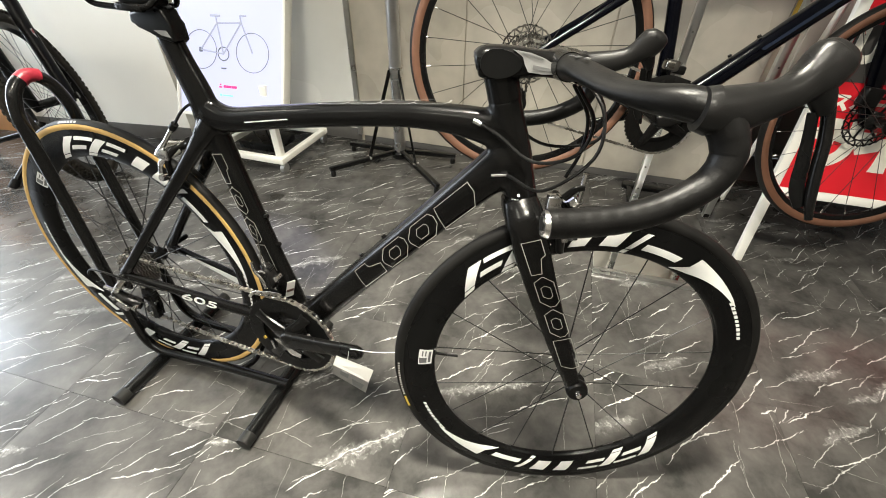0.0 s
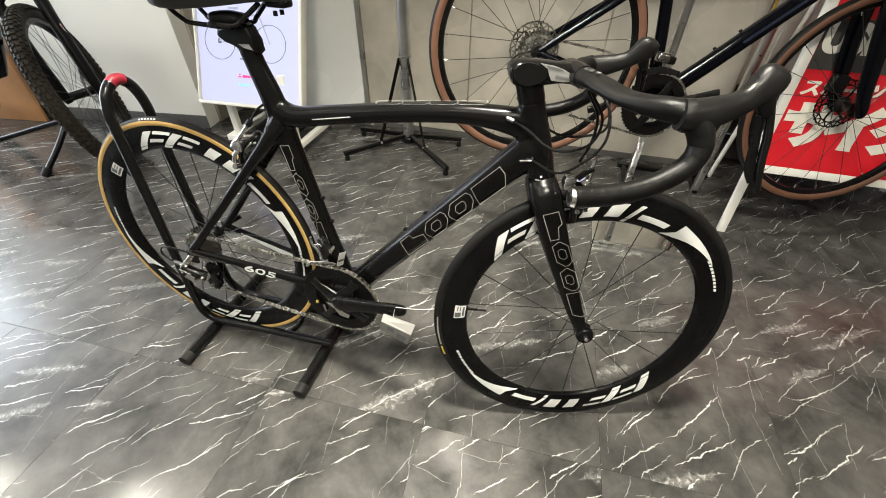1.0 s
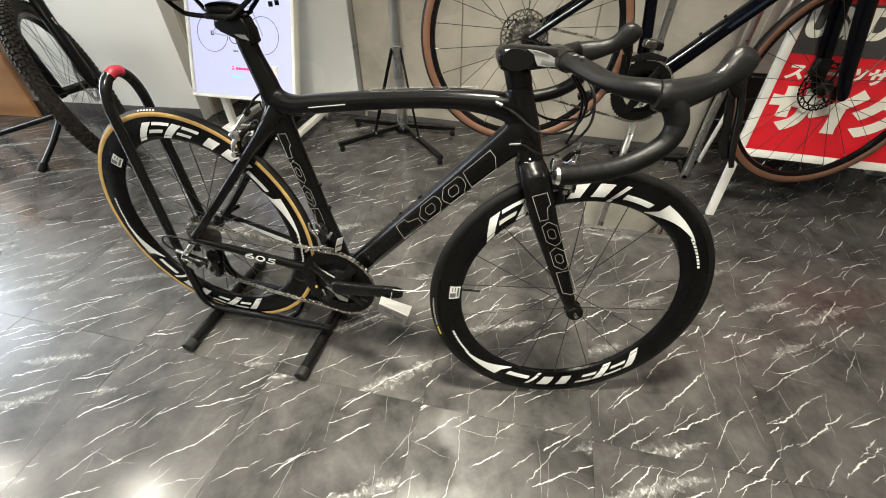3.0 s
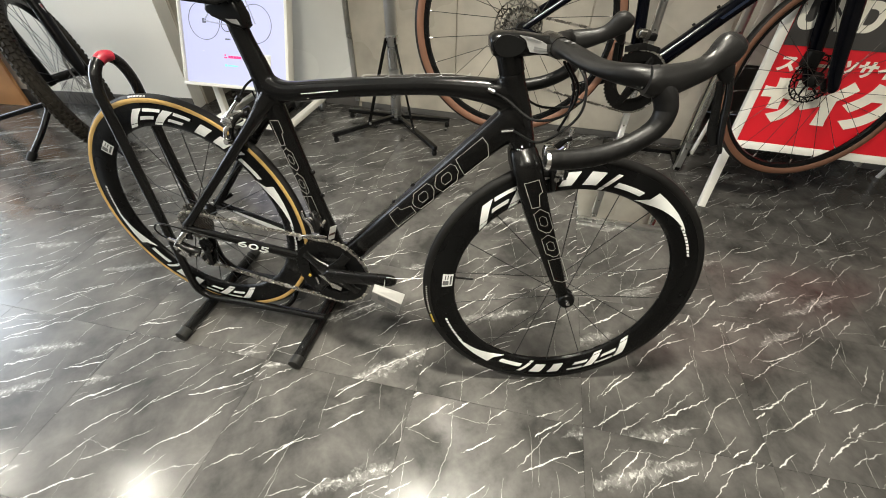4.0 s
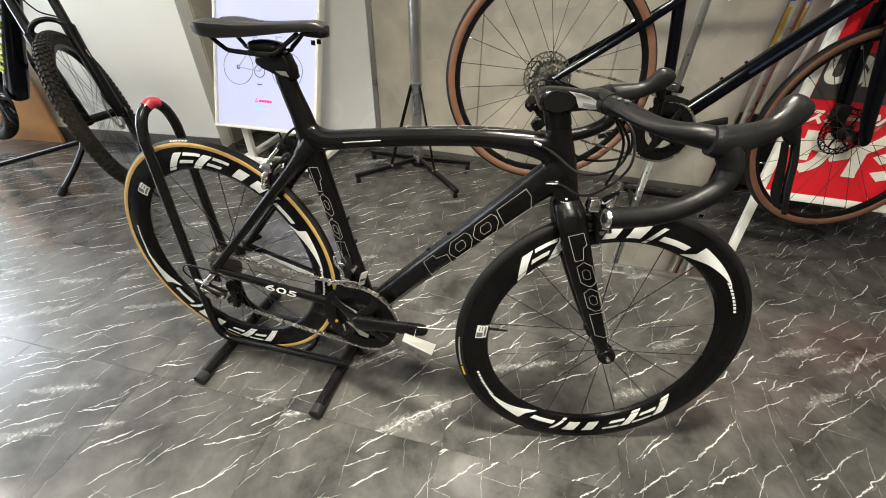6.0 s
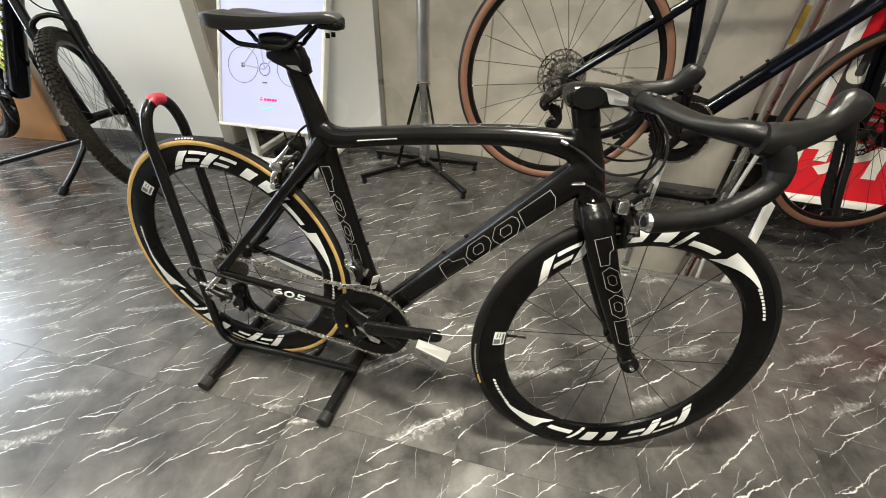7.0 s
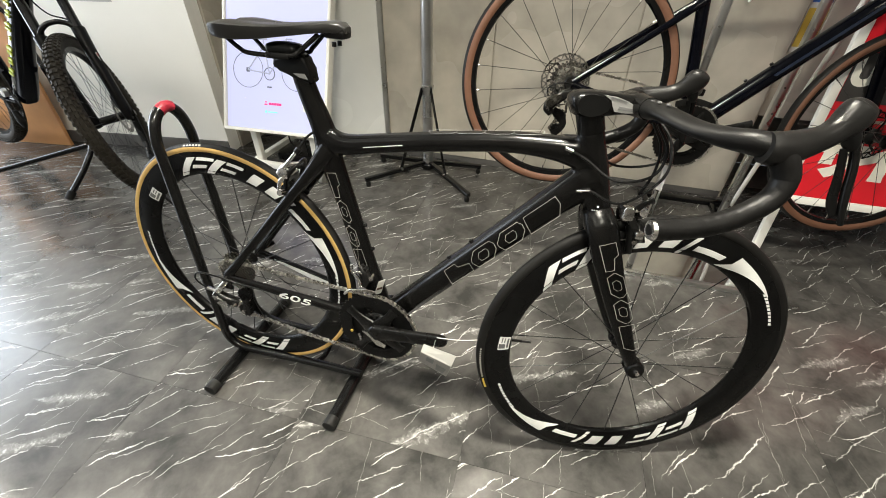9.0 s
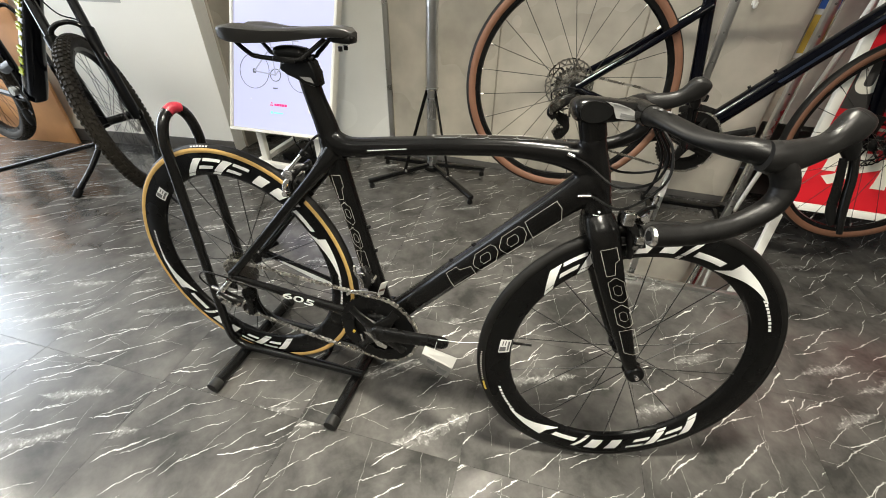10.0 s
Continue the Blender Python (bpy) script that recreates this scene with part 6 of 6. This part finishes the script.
# ---------------- mountain bicycle by the partition ----------------
def mountain_bike():
    c = Vector((-2.25, 0.69, 0.372))
    m = Matrix.Translation(c) @ pose(0, 0, 0, 0, 0, -7) @ pose(0, 0, 0, 0, 2.3, 0)
    turned = m.inverted() @ Matrix.Translation(c) @ pose(0, 0, 0, 0, 0, -49) @ pose(0, 0, 0, 10.7, 0, 0)
    t = thing("mountain_bike", "black mountain bicycle with knobbly tyres on a prop stand", "bicycle", m)
    R, tr = 0.356, 0.028
    rc = R - tr

    def knobby(name, mm):
        rim = part(name, lathe([(0.288, 0.0), (0.292, 0.013), (0.312, 0.015), (0.316, 0.012), (0.316, -0.012), (0.312, -0.015), (0.292, -0.013)], 80), BLACK_PLASTIC, t, "black wheel with a knobbly tyre", mm)
        part("tyre", lathe(torus_profile(rc + 0.004, tr, 18), 80), TREAD, rim)
        kb = bmesh.new()
        for i in range(88):
            a = 360 * i / 88
            for j, (lat, hgt, wide) in enumerate(((-62, 0.0075, 0.0052), (-40, 0.0055, 0.0050), (-14, 0.0050, 0.0058), (14, 0.0050, 0.0058), (40, 0.0055, 0.0050), (62, 0.0075, 0.0052))):
                mm2 = pose(0, 0, 0, 0, a + (2.0 if j in (1, 4) else 0), 0) @ Matrix.Translation((rc + 0.004, 0, 0)) @ pose(0, 0, 0, 0, 0, lat)
                box(tr - 0.003, tr + hgt, -wide, wide, -0.0078, 0.0078 if j % 2 else 0.0062, 0.0, 1, kb, mm2)
        tagged(part("tread", kb, TREAD, rim, "worn dusty tread knobs"), kind="stuff")
        hub = part("hub", rod((0, -0.05, 0), (0, 0.05, 0), 0.018, 20), BLACK_PLASTIC, rim)
        ms = [finish(rod((0.0, sg * 0.030, 0.026), (sg2 * 0.06, sg * 0.002, 0.289), 0.0010, 6), "spoke", SPOKE) for sg in (-1, 1) for sg2 in (-1, 1)]
        for i in range(32):
            part("spoke", ms[i % 4], None, rim, m=pose(0, 0, 0, 0, 360 * i / 32, 0))
        return rim

    fw = knobby("front_wheel", turned)
    knobby("rear_wheel", pose(-1.17, 0, 0.0))
    rotor(fw, pose(0, 0.045, 0))
    for sg in (-1, 1):
        leg = part("fork_leg", sweep([(0.012, sg * 0.066, -0.02, 0.014, 0.018), (0.004, sg * 0.071, 0.035, 0.022, 0.027), (-0.030, sg * 0.073, 0.17, 0.0225, 0.027), (-0.062, sg * 0.073, 0.271, 0.023, 0.028), (-0.098, sg * 0.073, 0.355, 0.025, 0.031)], n=16), BLACK_PLASTIC, t, "black suspension fork leg", turned)
        part("stanchion", rod((-0.096, sg * 0.072, 0.350), (-0.170, sg * 0.072, 0.53), 0.0195, 18), STAND_BLACK, leg)
    cal = part("brake_caliper", box(-0.055, 0.0, 0.040, 0.072, 0.03, 0.095, 0.010, 3), BLACK_PLASTIC, t, "black disc brake caliper", turned)
    part("caliper_bolt", rod((-0.05, 0.066, 0.085), (-0.05, 0.078, 0.085), 0.006, 10), SILVER, cal)
    part("axle_end", rod((0.006, 0.066, 0.0), (0.006, 0.100, 0.0), 0.013, 16), DARK_STEEL, t, "", turned)
    part("fork_arch", sweep([(-0.088, -0.070, 0.325, 0.009, 0.012), (-0.090, -0.058, 0.372, 0.009, 0.011), (-0.092, -0.028, 0.392, 0.010, 0.010), (-0.092, 0.0, 0.396, 0.010, 0.010), (-0.092, 0.028, 0.392, 0.010, 0.010), (-0.090, 0.058, 0.372, 0.009, 0.011), (-0.088, 0.070, 0.325, 0.009, 0.012)], n=12, side=(1, 0, 0)), STAND_BLACK, t, "", turned)
    part("fork_crown", sweep([(-0.165, -0.085, 0.515, 0.022, 0.022), (-0.172, -0.04, 0.555, 0.024, 0.024), (-0.175, 0, 0.565, 0.028, 0.026), (-0.172, 0.04, 0.555, 0.024, 0.024), (-0.165, 0.085, 0.515, 0.022, 0.022)], n=14, side=(1, 0, 0)), STAND_BLACK, t, "", turned)
    part("fork_decal", box(-0.052, -0.036, 0.0905, 0.0940, 0.225, 0.262, 0.0, 1), DECAL, t, "small white and red decal", turned)
    part("fork_decal", box(-0.052, -0.036, 0.0915, 0.0945, 0.246, 0.258, 0.0, 1), RED_GRIP, t, "small red decal", turned)
    fr = sweep([(-0.185, 0.004, 0.57, 0.034, 0.032), (-0.268, 0.003, 0.465, 0.038, 0.035), (-0.43, 0, 0.27, 0.042, 0.040), (-0.59, 0, 0.07, 0.045, 0.044), (-0.66, 0, -0.01, 0.044, 0.046)], n=18, power=2.8)
    sweep([(-0.20, 0.004, 0.65, 0.026, 0.028), (-0.42, 0, 0.58, 0.022, 0.026), (-0.78, 0, 0.42, 0.02, 0.024)], n=16, bm=fr)
    sweep([(-0.70, 0, -0.03, 0.022, 0.024), (-0.80, 0, 0.45, 0.018, 0.020)], n=14, k=2, bm=fr)
    rod((-0.158, 0.004, 0.52), (-0.215, 0.004, 0.68), 0.029, 20, fr)
    frame_ob = part("frame", fr, NAVY_GLOSS, t, "black frame with a lime mark")
    la, lb = Vector((-0.262, -0.0400, 0.472)), Vector((-0.575, -0.0480, 0.092))
    for j, (run, wide) in enumerate(((0.090, 0.020), (0.070, 0.016), (0.085, 0.020), (0.040, 0.008), (0.100, 0.022), (0.075, 0.018), (0.085, 0.020))):
        p, q = la.lerp(lb, 0.02 + 0.14 * j), la.lerp(lb, 0.02 + 0.14 * j + run)
        mk = bmesh.new()
        for k in (0.0, 0.6):
            e, f = p.lerp(q, k), p.lerp(q, k + 0.34)
            plate([(e.x - wide, e.z + wide * 0.55), (e.x + 0.002, e.z - 0.002), (f.x + 0.002, f.z - 0.002), (f.x - wide, f.z + wide * 0.55)], p.y - 0.0022, p.y + 0.004, mk)
        part("lime_mark", mk, LIME, frame_ob, "lime plain block graphic")
    for sg in (-1, 1):
        part("chainstay", sweep([(-0.70, sg * 0.03, -0.03, 0.012, 0.018), (-1.17, sg * 0.07, 0, 0.009, 0.013)], n=12, k=3), NAVY_GLOSS, t)
        part("seatstay", sweep([(-0.79, sg * 0.02, 0.40, 0.010, 0.014), (-1.17, sg * 0.07, 0.01, 0.008, 0.012)], n=12, k=3), NAVY_GLOSS, t)
    part("rocker_link", sweep([(-0.60, -0.055, 0.16, 0.008, 0.022), (-0.70, -0.060, 0.13, 0.008, 0.026), (-0.78, -0.060, 0.22, 0.008, 0.018)], n=12), BLACK_PLASTIC, t, "black suspension link")
    part("pivot_cap", rod((-0.69, -0.075, 0.02), (-0.69, -0.045, 0.02), 0.020, 20), ALU, t, "silver pivot cap")
    part("chainring", gear(0.078, 32, 0.05, -0.056, -0.052, 0.005), DARK_STEEL, t, m=pose(-0.70, 0, -0.03))
    part("crank_arm", sweep([(-0.70, -0.068, -0.03, 0.010, 0.018), (-0.68, -0.075, -0.08, 0.009, 0.014), (-0.655, -0.080, -0.12, 0.009, 0.014)], n=12), BLACK_PLASTIC, t)
    part("crank_boot", sweep([(-0.660, -0.080, -0.06, 0.012, 0.014), (-0.650, -0.080, -0.11, 0.016, 0.022), (-0.645, -0.080, -0.145, 0.008, 0.008)], n=12), RUBBER, t, "black rubber crank boot")
    part("brake_hose", sweep([(-0.01, 0.085, 0.06), (-0.05, 0.094, 0.25), (-0.10, 0.070, 0.375), (-0.112, 0.0, 0.43), (-0.16, -0.050, 0.53)], 0.003, 8), BLACK_PLASTIC, t, "", turned)
    return t


mountain_bike()


def prop_stand():
    t = thing("prop_stand", "black tubular prop stand with rubber feet on the floor", "bike stand", pose(-2.52, 0.50, 0))
    part("leg", sweep([(0.0, 0.0, 0.016), (0.0, 0.12, 0.105), (0.0, 0.225, 0.20)], 0.0135, 12, (1, 0, 0)), STAND_BLACK, t)
    part("foot", rod((0.0, -0.016, 0.002), (0.0, 0.018, 0.030), 0.019, 16), RUBBER, t)
    part("leg", sweep([(0.02, 0.235, 0.205), (-0.40, -0.01, 0.10), (-0.79, -0.235, 0.014)], 0.0125, 12), STAND_BLACK, t)
    part("foot", rod((-0.775, -0.226, 0.030), (-0.80, -0.242, 0.002), 0.018, 16), RUBBER, t)
    part("joint", rod((0.0, 0.20, 0.17), (0.0, 0.24, 0.23), 0.020, 16), STAND_BLACK, t)
    part("strut", sweep([(-0.02, 0.235, 0.20), (-0.266, 0.34, 0.557), (-0.40, 0.395, 0.74)], 0.0125, 12), STAND_BLACK, t)
    part("hook", sweep([(-0.40, 0.395, 0.74), (-0.44, 0.385, 0.78), (-0.49, 0.355, 0.77)], 0.010, 10), STAND_BLACK, t)
    return t


prop_stand()

# orange board leaning by the partition, notices on the wall
solid("orange_board", box(-0.9, 0.0, -0.02, 0.0, 0.0, 0.95, 0.002), ORANGE_WOOD, "orange wooden board leaning on the white partition", "board", "", pose(-3.145, 1.0, 0.001, -1.0, 0, 8.2))
n1 = thing("wall_notice", "small white printed notice on the partition", "notice", pm @ pose(-0.50, -0.0005, 0.785))
part("sheet", box(-0.26, 0.10, -0.002, 0.0, 0.0, 0.30), PAPER, n1)
part("print", box(-0.20, 0.06, -0.003, -0.0022, 0.012, 0.018), PRINT_GREY, n1)
part("blue_bar", box(-0.26, -0.06, -0.003, -0.0022, 0.022, 0.05), BLUE_CARD, n1, "blue printed bar")


# ---------------- floor tiles ----------------
def tiles():
    root = new("floor")
    tagged(root, "dark grey marble-look vinyl tile floor with white veins", "floor", kind="structure")
    g = TILE / 2 - GAP / 2
    mesh = finish(box(-g, g, -g, g, -0.003, 0.0, 0.0004, 1), "tile", FLOOR)
    turn = pose(0, 0, 0, 0, 0, FLOOR_TURN)
    ox, oy = -0.335 + TILE / 2, -0.178 + TILE / 2
    for i in range(-14, 10):
        for j in range(-8, 6):
            p = turn @ Vector((ox + i * TILE, oy + j * TILE, 0))
            if not (X0 - 0.3 < p.x < X1 + 0.3 and Y0 - 0.3 < p.y < Y1 + 0.15):
                continue
            ob = new("tile", mesh)
            ob.parent = root
            ob.matrix_basis = Matrix.Translation(p) @ turn


tiles()
